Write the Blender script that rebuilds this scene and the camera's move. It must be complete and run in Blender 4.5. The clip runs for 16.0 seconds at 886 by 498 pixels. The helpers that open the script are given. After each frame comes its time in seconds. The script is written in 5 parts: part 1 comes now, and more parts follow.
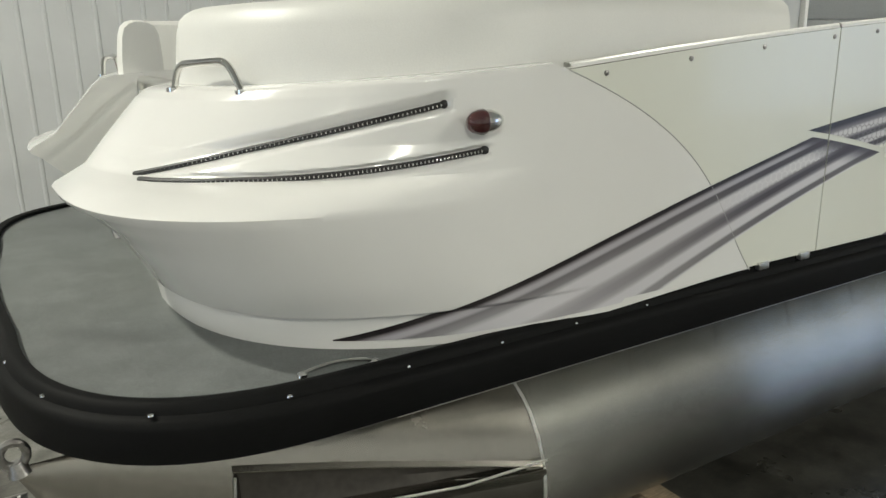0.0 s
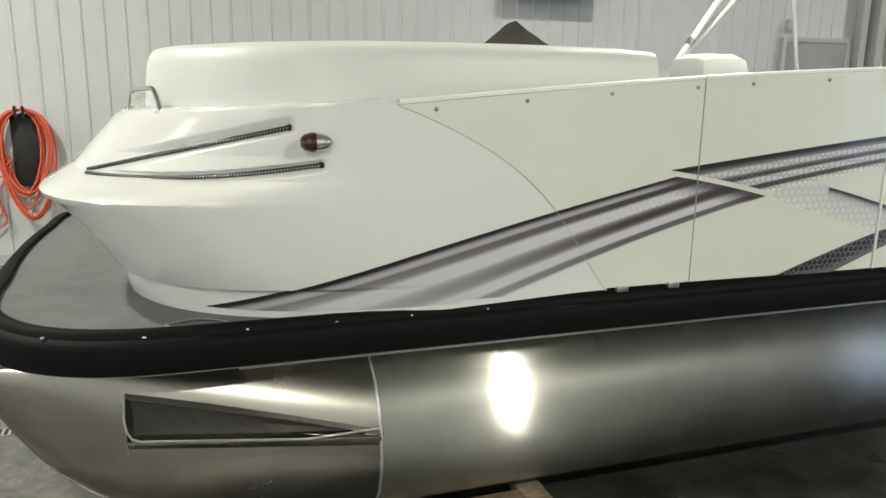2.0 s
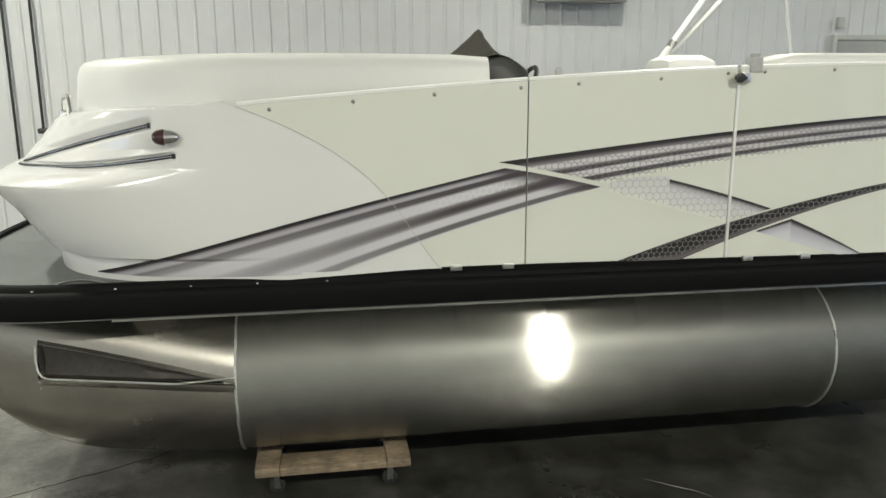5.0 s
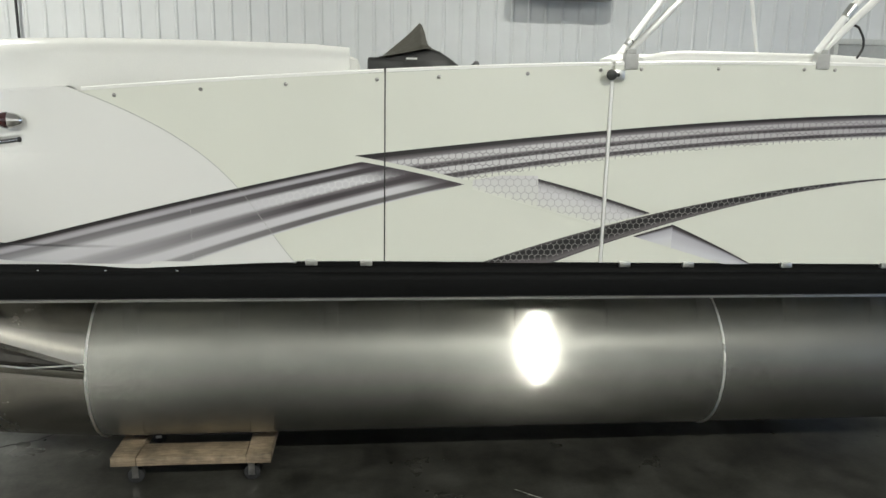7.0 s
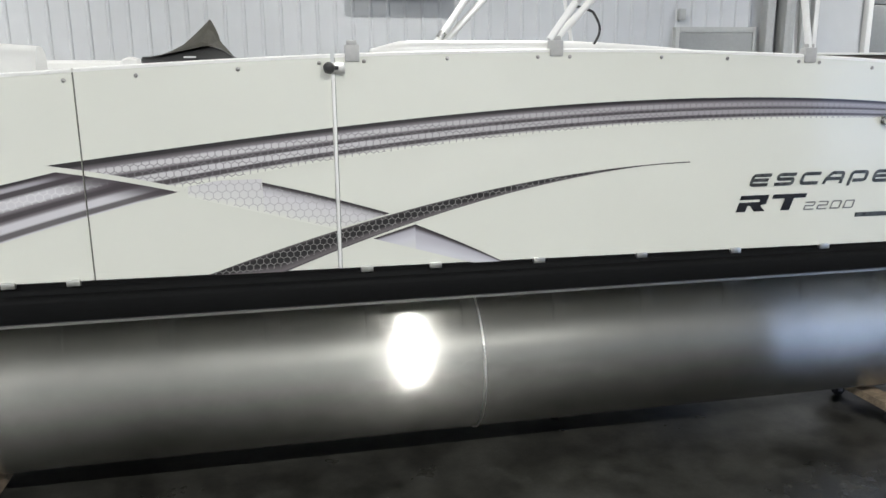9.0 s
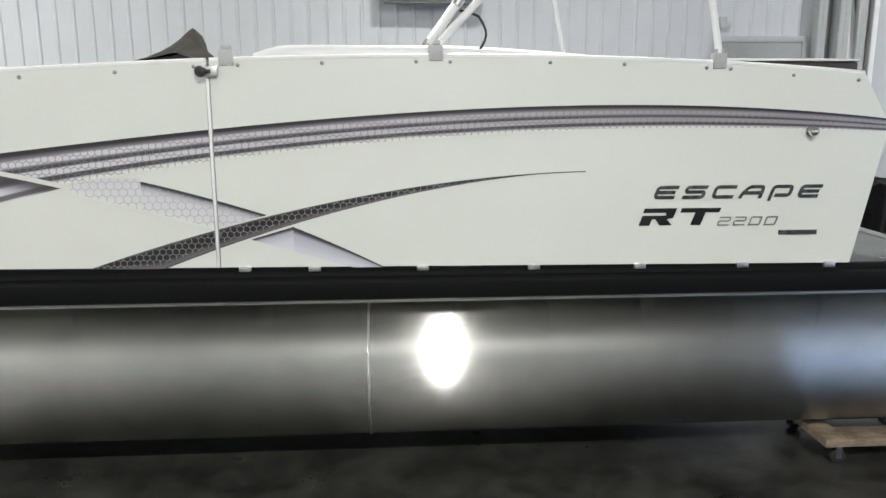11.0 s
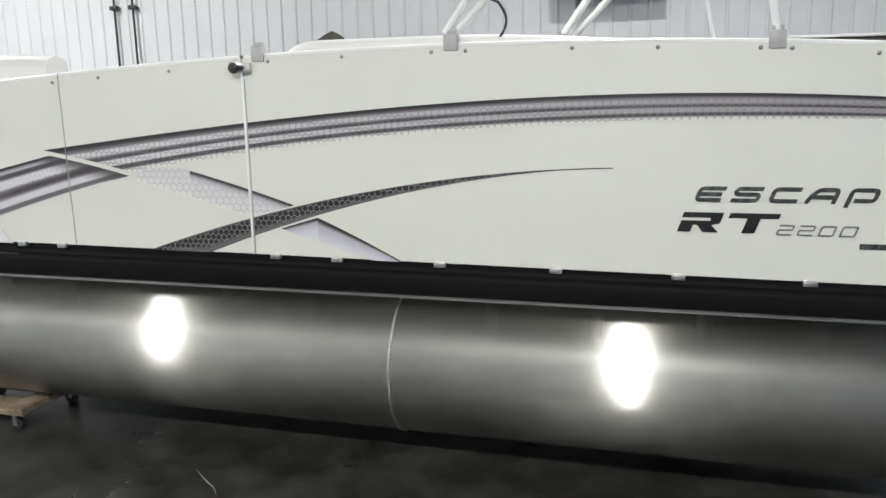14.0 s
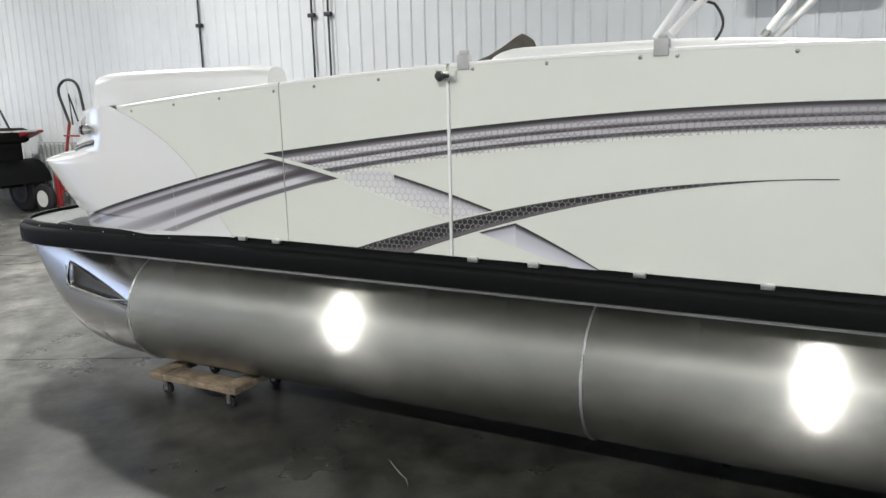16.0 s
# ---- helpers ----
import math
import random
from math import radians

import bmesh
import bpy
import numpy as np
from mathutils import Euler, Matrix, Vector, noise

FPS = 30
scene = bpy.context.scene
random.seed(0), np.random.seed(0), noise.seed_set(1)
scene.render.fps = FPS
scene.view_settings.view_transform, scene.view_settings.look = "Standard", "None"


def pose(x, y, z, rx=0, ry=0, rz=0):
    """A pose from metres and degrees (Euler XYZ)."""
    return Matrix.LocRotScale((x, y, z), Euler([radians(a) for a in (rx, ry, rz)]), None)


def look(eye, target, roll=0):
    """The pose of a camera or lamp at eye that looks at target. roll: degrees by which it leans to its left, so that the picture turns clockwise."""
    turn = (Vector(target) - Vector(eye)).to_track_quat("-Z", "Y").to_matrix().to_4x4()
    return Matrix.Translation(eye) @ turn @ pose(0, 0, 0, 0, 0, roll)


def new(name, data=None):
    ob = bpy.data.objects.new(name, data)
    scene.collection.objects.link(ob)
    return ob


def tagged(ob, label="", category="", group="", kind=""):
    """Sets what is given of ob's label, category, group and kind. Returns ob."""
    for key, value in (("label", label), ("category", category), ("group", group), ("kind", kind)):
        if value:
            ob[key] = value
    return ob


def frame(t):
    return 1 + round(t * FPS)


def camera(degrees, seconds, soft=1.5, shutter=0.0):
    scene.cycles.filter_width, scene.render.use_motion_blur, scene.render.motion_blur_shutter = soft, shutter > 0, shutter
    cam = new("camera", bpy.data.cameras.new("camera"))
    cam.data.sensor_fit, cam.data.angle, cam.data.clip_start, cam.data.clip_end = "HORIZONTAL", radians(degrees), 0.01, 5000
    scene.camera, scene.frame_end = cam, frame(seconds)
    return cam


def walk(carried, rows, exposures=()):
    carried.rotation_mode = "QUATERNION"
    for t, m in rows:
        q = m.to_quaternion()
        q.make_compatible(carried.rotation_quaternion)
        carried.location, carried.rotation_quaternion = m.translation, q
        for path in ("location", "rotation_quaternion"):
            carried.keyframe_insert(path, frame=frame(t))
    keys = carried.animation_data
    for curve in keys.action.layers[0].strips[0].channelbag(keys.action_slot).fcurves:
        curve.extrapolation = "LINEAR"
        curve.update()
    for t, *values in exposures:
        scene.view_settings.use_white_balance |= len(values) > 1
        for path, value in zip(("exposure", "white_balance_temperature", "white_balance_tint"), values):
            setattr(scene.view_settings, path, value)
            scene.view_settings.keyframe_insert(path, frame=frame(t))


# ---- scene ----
cam = camera(60.6, 16.0)
PATH = [
    (0, (0.058, -1.443, 1.664), (1.054, 0.208, 1.132), -1.1),
    (0.5, (0.191, -1.63, 1.663), (1.079, 0.081, 1.128), 0.9),
    (1, (0.296, -1.938, 1.671), (1.031, -0.163, 1.115), -0.0),
    (1.5, (0.46, -2.085, 1.634), (1.164, -0.278, 1.143), -0.1),
    (2, (0.682, -2.225, 1.671), (1.312, -0.379, 1.23), 0.8),
    (2.5, (0.824, -2.465, 1.659), (1.37, -0.586, 1.247), 1.2),
    (3, (0.986, -2.622, 1.677), (1.54, -0.748, 1.251), 2.2),
    (3.2, (1.054, -2.631, 1.666), (1.622, -0.758, 1.253), 1.4),
    (5.3, (1.682, -2.87, 1.668), (1.981, -0.94, 1.24), -0.2),
    (5.5, (1.75, -2.851, 1.662), (2.075, -0.924, 1.233), 0.4),
    (6, (1.948, -2.762, 1.646), (2.308, -0.848, 1.191), -0.4),
    (6.5, (2.123, -2.771, 1.647), (2.495, -0.857, 1.204), 0.0),
    (7, (2.318, -2.875, 1.648), (2.516, -0.932, 1.217), 1.2),
    (7.5, (2.453, -2.9, 1.665), (2.668, -0.968, 1.194), 0.1),
    (8, (2.673, -2.804, 1.604), (2.976, -0.875, 1.171), 0.0),
    (8.5, (2.835, -2.727, 1.642), (3.297, -0.846, 1.146), -0.6),
    (9, (3.059, -2.786, 1.641), (3.456, -0.874, 1.206), -0.5),
    (9.2, (3.171, -2.826, 1.633), (3.471, -0.893, 1.212), -0.7),
    (11.3, (3.984, -2.91, 1.599), (4.079, -0.954, 1.197), -0.6),
    (11.5, (4.038, -2.93, 1.587), (4.102, -0.972, 1.186), -1.1),
    (12, (4.25, -2.856, 1.595), (4.305, -0.907, 1.148), -1.6),
    (12.5, (4.404, -2.726, 1.585), (4.541, -0.784, 1.126), -1.0),
    (13, (4.569, -2.692, 1.578), (4.496, -0.742, 1.14), -0.3),
    (13.5, (4.745, -2.703, 1.584), (4.343, -0.79, 1.162), -1.9),
    (14, (4.788, -2.697, 1.561), (4.262, -0.808, 1.17), -1.0),
    (14.5, (4.754, -2.713, 1.576), (4.162, -0.85, 1.153), -1.2),
    (15, (4.704, -2.723, 1.581), (3.966, -0.915, 1.15), -1.8),
    (15.5, (4.68, -2.734, 1.586), (3.837, -0.967, 1.175), -1.9),
    (16, (4.67, -2.745, 1.602), (3.745, -1.015, 1.211), -1.5),
]
walk(cam, [(t, look(eye, target, roll)) for t, eye, target, roll in PATH], exposures=[(0.0, 0.22, 6500, 10), (2.0, 0.42, 6500, 10), (3.0, 0.43, 6500, 10), (5.5, 0.51, 6460, 10), (7.5, 0.66, 6150, 13), (8.6, 0.72, 6000, 17), (13.0, 0.72, 6000, 17), (16.0, 0.62, 6000, 17)])

# ---- world and light ----
world = bpy.data.worlds.new("daylight")
world.use_nodes = True
scene.world = world
wn = world.node_tree
sky = wn.nodes.new("ShaderNodeTexSky")
sky.sky_type, sky.sun_disc, sky.sun_elevation, sky.sun_rotation = "NISHITA", False, radians(30), radians(120)
wn.links.new(sky.outputs[0], wn.nodes["Background"].inputs[0])
wn.nodes["Background"].inputs[1].default_value = 0.1


def area_lamp(name, m, size_x, size_y, watts, colour, spread=180):
    data = bpy.data.lights.new(name, "AREA")
    data.shape, data.size, data.size_y, data.energy, data.color = "RECTANGLE", size_x, size_y, watts, colour
    data.spread = radians(spread)
    ob = new(name, data)
    ob.matrix_world = m
    return ob


# the lamps at x 17.97 and 11.27 are unseen, added to brighten the stern end
LAMPS = [(17.97, -5.6), (4.57, -5.6), (-2.1, -5.6), (-8.8, -5.6), (11.27, 1.9), (4.57, 1.9), (-2.1, 1.9), (-8.8, 1.9)]
LAMP_Z = 4.75
for lx, ly in LAMPS:
    area_lamp("lamp_glow", pose(lx, ly, LAMP_Z - 0.09, 0, 0, 0), 0.19, 0.19, (300 if lx > 9 else 262 if lx > 0 else 200 if lx > -5 else 150) if ly < 0 else (130 if lx > 9 else 100 if lx > 0 else 200), (1.0, 0.985, 0.845))
area_lamp("door_daylight", pose(14.4, -7.9, 2.05, 90, 0, 0), 6.0, 3.8, 43, (0.56, 0.72, 1.0))
area_lamp("west_door_daylight", pose(-11.9, -3.2, 1.5, 0, -90, 0), 2.8, 3.8, 52, (0.60, 0.74, 1.0))


# ---- materials ----
def mat(name, colour, rough=0.5, metal=0.0, grain=40.0, vary=0.08, bump=0.0, stain=0.0, stain_scale=2.0, coat=0.0, random_vary=0.0, aniso=0.0, stretch=(1, 1, 1), rough_vary=0.06):
    """A surface with variation at two scales, fine relief and uneven gloss."""
    m = bpy.data.materials.new(name)
    m.use_nodes = True
    nt = m.node_tree
    p = nt.nodes["Principled BSDF"]
    p.inputs["Metallic"].default_value = metal
    p.inputs["Coat Weight"].default_value = coat
    p.inputs["Coat Roughness"].default_value = 0.06
    tc = nt.nodes.new("ShaderNodeTexCoord")
    mp = nt.nodes.new("ShaderNodeMapping")
    mp.inputs["Scale"].default_value = stretch
    nt.links.new(tc.outputs["Object"], mp.inputs[0])
    fine = nt.nodes.new("ShaderNodeTexNoise")
    fine.inputs["Scale"].default_value = grain
    fine.inputs["Detail"].default_value = 6
    nt.links.new(mp.outputs[0], fine.inputs["Vector"])
    broad = nt.nodes.new("ShaderNodeTexNoise")
    broad.inputs["Scale"].default_value = stain_scale
    broad.inputs["Detail"].default_value = 5
    broad.inputs["Roughness"].default_value = 0.65
    nt.links.new(tc.outputs["Object"], broad.inputs["Vector"])

    def ramp(src, lo, hi, a, b):
        r = nt.nodes.new("ShaderNodeMapRange")
        for key, v in (("From Min", lo), ("From Max", hi), ("To Min", a), ("To Max", b)):
            r.inputs[key].default_value = v
        nt.links.new(src, r.inputs["Value"])
        return r.outputs[0]

    def mul(a, b):
        n = nt.nodes.new("ShaderNodeMath")
        n.operation = "MULTIPLY"
        nt.links.new(a, n.inputs[0])
        nt.links.new(b, n.inputs[1])
        return n.outputs[0]

    value = mul(ramp(fine.outputs[0], 0.3, 0.7, 1 - vary, 1 + vary), ramp(broad.outputs[0], 0.35, 0.65, 1 - stain, 1 + stain * 0.4))
    if random_vary:
        info = nt.nodes.new("ShaderNodeObjectInfo")
        value = mul(value, ramp(info.outputs["Random"], 0, 1, 1 - random_vary, 1 + random_vary))
    hsv = nt.nodes.new("ShaderNodeHueSaturation")
    hsv.inputs["Color"].default_value = (*colour, 1)
    nt.links.new(value, hsv.inputs["Value"])
    nt.links.new(hsv.outputs[0], p.inputs["Base Color"])
    nt.links.new(ramp(broad.outputs[0], 0.3, 0.7, rough - rough_vary, rough + rough_vary), p.inputs["Roughness"])
    if aniso:
        p.inputs["Anisotropic"].default_value = aniso
        p.inputs["Anisotropic Rotation"].default_value = 0.0
        tan = nt.nodes.new("ShaderNodeTangent")
        tan.direction_type, tan.axis = "RADIAL", "X"
        nt.links.new(tan.outputs[0], p.inputs["Tangent"])
    if bump:
        b = nt.nodes.new("ShaderNodeBump")
        b.inputs["Strength"].default_value = bump
        b.inputs["Distance"].default_value = 0.004
        nt.links.new(fine.outputs[0], b.inputs["Height"])
        nt.links.new(b.outputs[0], p.inputs["Normal"])
    return m


PANEL_WHITE = (0.71, 0.72, 0.65)
M_GEL = mat("white_gelcoat", (0.745, 0.742, 0.728), 0.18, grain=3, vary=0.008, stain=0.012, coat=0.6, rough_vary=0.015)
M_PANEL = mat("panel_paint", PANEL_WHITE, 0.24, grain=3, vary=0.008, stain=0.012, coat=0.5, rough_vary=0.015)
M_VINYL = mat("white_vinyl", (0.69, 0.69, 0.67), 0.42, grain=260, vary=0.02, bump=0.12, stain=0.03)
M_CARPET = mat("grey_deck_vinyl", (0.145, 0.155, 0.155), 0.52, grain=420, vary=0.35, bump=0.4, stain=0.30, stain_scale=6)
M_RUBBER = mat("black_rub_rail", (0.006, 0.0062, 0.0064), 0.62, grain=30, vary=0.15, bump=0.03, stain=0.15, stretch=(1, 8, 8))
M_RUBBER.node_tree.nodes["Principled BSDF"].inputs["Specular IOR Level"].default_value = 0.09
M_ALU = mat("brushed_aluminium", (0.48, 0.475, 0.445), 0.18, 1.0, grain=60, vary=0.07, stain=0.12, stain_scale=3, aniso=1.0, stretch=(0.15, 6, 6), rough_vary=0.02)


def brushed(m, spread):
    """Fine rolling marks along x: the normal wavers round the tube."""
    nt = m.node_tree
    p = nt.nodes["Principled BSDF"]
    tc = nt.nodes.new("ShaderNodeTexCoord")
    mp = nt.nodes.new("ShaderNodeMapping")
    mp.inputs["Scale"].default_value = (0.03, 1, 1)
    nt.links.new(tc.outputs["Object"], mp.inputs[0])
    n = nt.nodes.new("ShaderNodeTexNoise")
    n.inputs["Scale"].default_value, n.inputs["Detail"].default_value = 5200, 1
    nt.links.new(mp.outputs[0], n.inputs["Vector"])
    off = nt.nodes.new("ShaderNodeMapRange")
    for key, v in (("From Min", 0.25), ("From Max", 0.75), ("To Min", -spread), ("To Max", spread)):
        off.inputs[key].default_value = v
    nt.links.new(n.outputs[0], off.inputs["Value"])
    tan = nt.nodes.new("ShaderNodeTangent")
    tan.direction_type, tan.axis = "RADIAL", "X"
    geo = nt.nodes.new("ShaderNodeNewGeometry")
    sc = nt.nodes.new("ShaderNodeVectorMath")
    sc.operation = "SCALE"
    nt.links.new(tan.outputs[0], sc.inputs[0])
    nt.links.new(off.outputs[0], sc.inputs["Scale"])
    add = nt.nodes.new("ShaderNodeVectorMath")
    add.operation = "ADD"
    nt.links.new(geo.outputs["Normal"], add.inputs[0])
    nt.links.new(sc.outputs[0], add.inputs[1])
    nor = nt.nodes.new("ShaderNodeVectorMath")
    nor.operation = "NORMALIZE"
    nt.links.new(add.outputs[0], nor.inputs[0])
    nt.links.new(nor.outputs[0], p.inputs["Normal"])


def cross_sheen(m, share, rough):
    """A second, wide lobe along x: mill finish scatters some light along the sheet too."""
    nt = m.node_tree
    p = nt.nodes["Principled BSDF"]
    out = nt.nodes["Material Output"]
    q = nt.nodes.new("ShaderNodeBsdfPrincipled")
    nt.links.new(p.inputs["Base Color"].links[0].from_socket, q.inputs["Base Color"])
    nt.links.new(p.inputs["Tangent"].links[0].from_socket, q.inputs["Tangent"])
    q.inputs["Metallic"].default_value, q.inputs["Roughness"].default_value = 1.0, rough
    q.inputs["Anisotropic"].default_value, q.inputs["Anisotropic Rotation"].default_value = 0.35, 0.25
    mix = nt.nodes.new("ShaderNodeMixShader")
    mix.inputs[0].default_value = share
    nt.links.new(p.outputs[0], mix.inputs[1])
    nt.links.new(q.outputs[0], mix.inputs[2])
    nt.links.new(mix.outputs[0], out.inputs["Surface"])


brushed(M_ALU, 0.64)
cross_sheen(M_ALU, 0.19, 0.43)
M_CONE = mat("pressed_aluminium", (0.35, 0.335, 0.305), 0.25, 1.0, grain=50, vary=0.05, stain=0.08, stain_scale=4, rough_vary=0.03)
# dull metal darkened further to carry the shade of the fin pocket
M_OXIDE_SHADE = mat("shaded_oxidised_aluminium", (0.055, 0.050, 0.044), 0.55, 0.4, grain=40, vary=0.12, stain=0.2, stain_scale=5)
M_WELD = mat("weld_bead", (0.75, 0.74, 0.70), 0.32, 1.0, grain=300, vary=0.2, bump=0.8)
M_ALU_TRIM = mat("anodised_trim", (0.62, 0.62, 0.60), 0.32, 1.0, grain=80, vary=0.05, stain=0.06)
M_WHITE_ALU = mat("white_powder_coat", (0.80, 0.80, 0.78), 0.35, grain=60, vary=0.02, stain=0.03)
M_CHROME = mat("chrome", (0.72, 0.72, 0.70), 0.08, 1.0, grain=20, vary=0.02, rough_vary=0.03)
M_DARK = mat("dark_plastic", (0.014, 0.014, 0.014), 0.4, grain=90, vary=0.2, stain=0.1)
M_RED_LENS = mat("red_lens", (0.034, 0.002, 0.003), 0.08, grain=60, vary=0.2, coat=1.0, rough_vary=0.02)
M_COVER = mat("brown_canvas", (0.034, 0.031, 0.021), 0.8, grain=350, vary=0.25, bump=0.4, stain=0.2)
M_BROWN = mat("brown_vinyl", (0.035, 0.026, 0.020), 0.5, grain=200, vary=0.1, bump=0.2)
M_WOOD = mat("pine_board", (0.215, 0.165, 0.11), 0.7, grain=14, vary=0.3, bump=0.35, stain=0.5, stain_scale=9, random_vary=0.22, stretch=(1, 9, 9))
M_STEEL = mat("caster_steel", (0.35, 0.34, 0.33), 0.4, 1.0, grain=90, vary=0.15, stain=0.2)
M_TYRE = mat("tyre_rubber", (0.014, 0.014, 0.015), 0.7, grain=90, vary=0.2, bump=0.3)
M_WALL = mat("white_steel_siding", (0.545, 0.56, 0.57), 0.38, grain=5, vary=0.02, stain=0.05, stain_scale=0.8)
M_DOOR = mat("grey_door_paint", (0.27, 0.28, 0.28), 0.45, grain=30, vary=0.04, stain=0.06)
M_FRAME = mat("door_frame_paint", (0.42, 0.43, 0.42), 0.45, grain=30, vary=0.05, stain=0.05)
M_BLACK = mat("black_iron", (0.012, 0.012, 0.013), 0.5, grain=60, vary=0.2, stain=0.1)
M_HOSE = mat("orange_hose", (0.68, 0.115, 0.060), 0.45, grain=60, vary=0.12, stain=0.1)
M_REDPAINT = mat("red_enamel", (0.22, 0.018, 0.018), 0.4, grain=60, vary=0.1, stain=0.2)
M_BLUE = mat("blue_paint", (0.030, 0.042, 0.14), 0.45, grain=30, vary=0.06, stain=0.12)
M_BAG = mat("black_plastic_bag", (0.010, 0.010, 0.011), 0.25, grain=14, vary=0.2, bump=0.9, stain=0.2)
M_BRACKET = mat("grey_cast_bracket", (0.42, 0.42, 0.41), 0.4, grain=60, vary=0.05, stain=0.08)
M_LETTER = mat("chrome_lettering", (0.085, 0.09, 0.085), 0.28, 0.45, grain=30, vary=0.3, stain=0.3, stain_scale=12)
M_LETTER_BLACK = mat("black_lettering", (0.010, 0.010, 0.011), 0.25, grain=30, vary=0.1)
M_LETTER_GREY = mat("grey_lettering", (0.20, 0.205, 0.20), 0.3, 0.2, grain=30, vary=0.1)
M_LAMP = mat("lamp_housing", (0.5, 0.5, 0.5), 0.5, grain=30, vary=0.05)
M_CEIL = mat("white_ceiling_liner", (0.70, 0.70, 0.69), 0.6, grain=4, vary=0.03, stain=0.05)


def concrete():
    """Pale concrete by the bow, darker further along x past a ragged edge, with blotches."""
    m = mat("sealed_concrete", (0.245, 0.241, 0.219), 0.32, grain=70, vary=0.13, bump=0.05, stain=0.25, stain_scale=0.9, rough_vary=0.10)
    nt = m.node_tree
    p = nt.nodes["Principled BSDF"]
    src = p.inputs["Base Color"].links[0].from_socket
    tc = nt.nodes.new("ShaderNodeTexCoord")

    def cloud(scale, detail, rough):
        n = nt.nodes.new("ShaderNodeTexNoise")
        n.inputs["Scale"].default_value, n.inputs["Detail"].default_value, n.inputs["Roughness"].default_value = scale, detail, rough
        nt.links.new(tc.outputs["Object"], n.inputs["Vector"])
        return n.outputs[0]

    def ramp(value, lo, hi, a, b):
        r = nt.nodes.new("ShaderNodeValToRGB")
        r.color_ramp.elements[0].position, r.color_ramp.elements[0].color = lo, (a, a, a * 0.97, 1)
        r.color_ramp.elements[1].position, r.color_ramp.elements[1].color = hi, (b, b, b, 1)
        nt.links.new(value, r.inputs[0])
        return r.outputs[0]

    def times(a, b):
        mix = nt.nodes.new("ShaderNodeMix")
        mix.data_type, mix.blend_type = "RGBA", "MULTIPLY"
        mix.inputs["Factor"].default_value = 1.0
        nt.links.new(a, mix.inputs["A"])
        nt.links.new(b, mix.inputs["B"])
        return mix.outputs["Result"]

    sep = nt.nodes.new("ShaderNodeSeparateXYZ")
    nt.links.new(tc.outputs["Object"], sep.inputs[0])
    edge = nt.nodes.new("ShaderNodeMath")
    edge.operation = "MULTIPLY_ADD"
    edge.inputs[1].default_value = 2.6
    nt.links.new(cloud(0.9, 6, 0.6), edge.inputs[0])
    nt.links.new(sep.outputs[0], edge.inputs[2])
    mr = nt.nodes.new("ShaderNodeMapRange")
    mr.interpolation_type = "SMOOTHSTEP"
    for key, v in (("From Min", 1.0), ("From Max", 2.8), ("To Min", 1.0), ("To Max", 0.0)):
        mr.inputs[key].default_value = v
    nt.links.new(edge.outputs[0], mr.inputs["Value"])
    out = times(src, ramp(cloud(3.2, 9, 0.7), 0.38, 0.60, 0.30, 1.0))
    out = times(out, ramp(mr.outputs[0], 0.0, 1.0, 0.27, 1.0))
    out = times(out, ramp(cloud(7.0, 6, 0.6), 0.36, 0.58, 0.72, 1.0))
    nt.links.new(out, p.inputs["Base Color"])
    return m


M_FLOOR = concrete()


def glow(name, colour, strength):
    m = bpy.data.materials.new(name)
    m.use_nodes = True
    p = m.node_tree.nodes["Principled BSDF"]
    p.inputs["Base Color"].default_value = (*colour, 1)
    p.inputs["Emission Color"].default_value = (*colour, 1)
    p.inputs["Emission Strength"].default_value = strength
    return m


M_GLOW = glow("lamp_lens", (1.0, 0.95, 0.86), 14.0)
M_DAY = glow("daylight_outside", (0.58, 0.73, 1.0), 0.55)


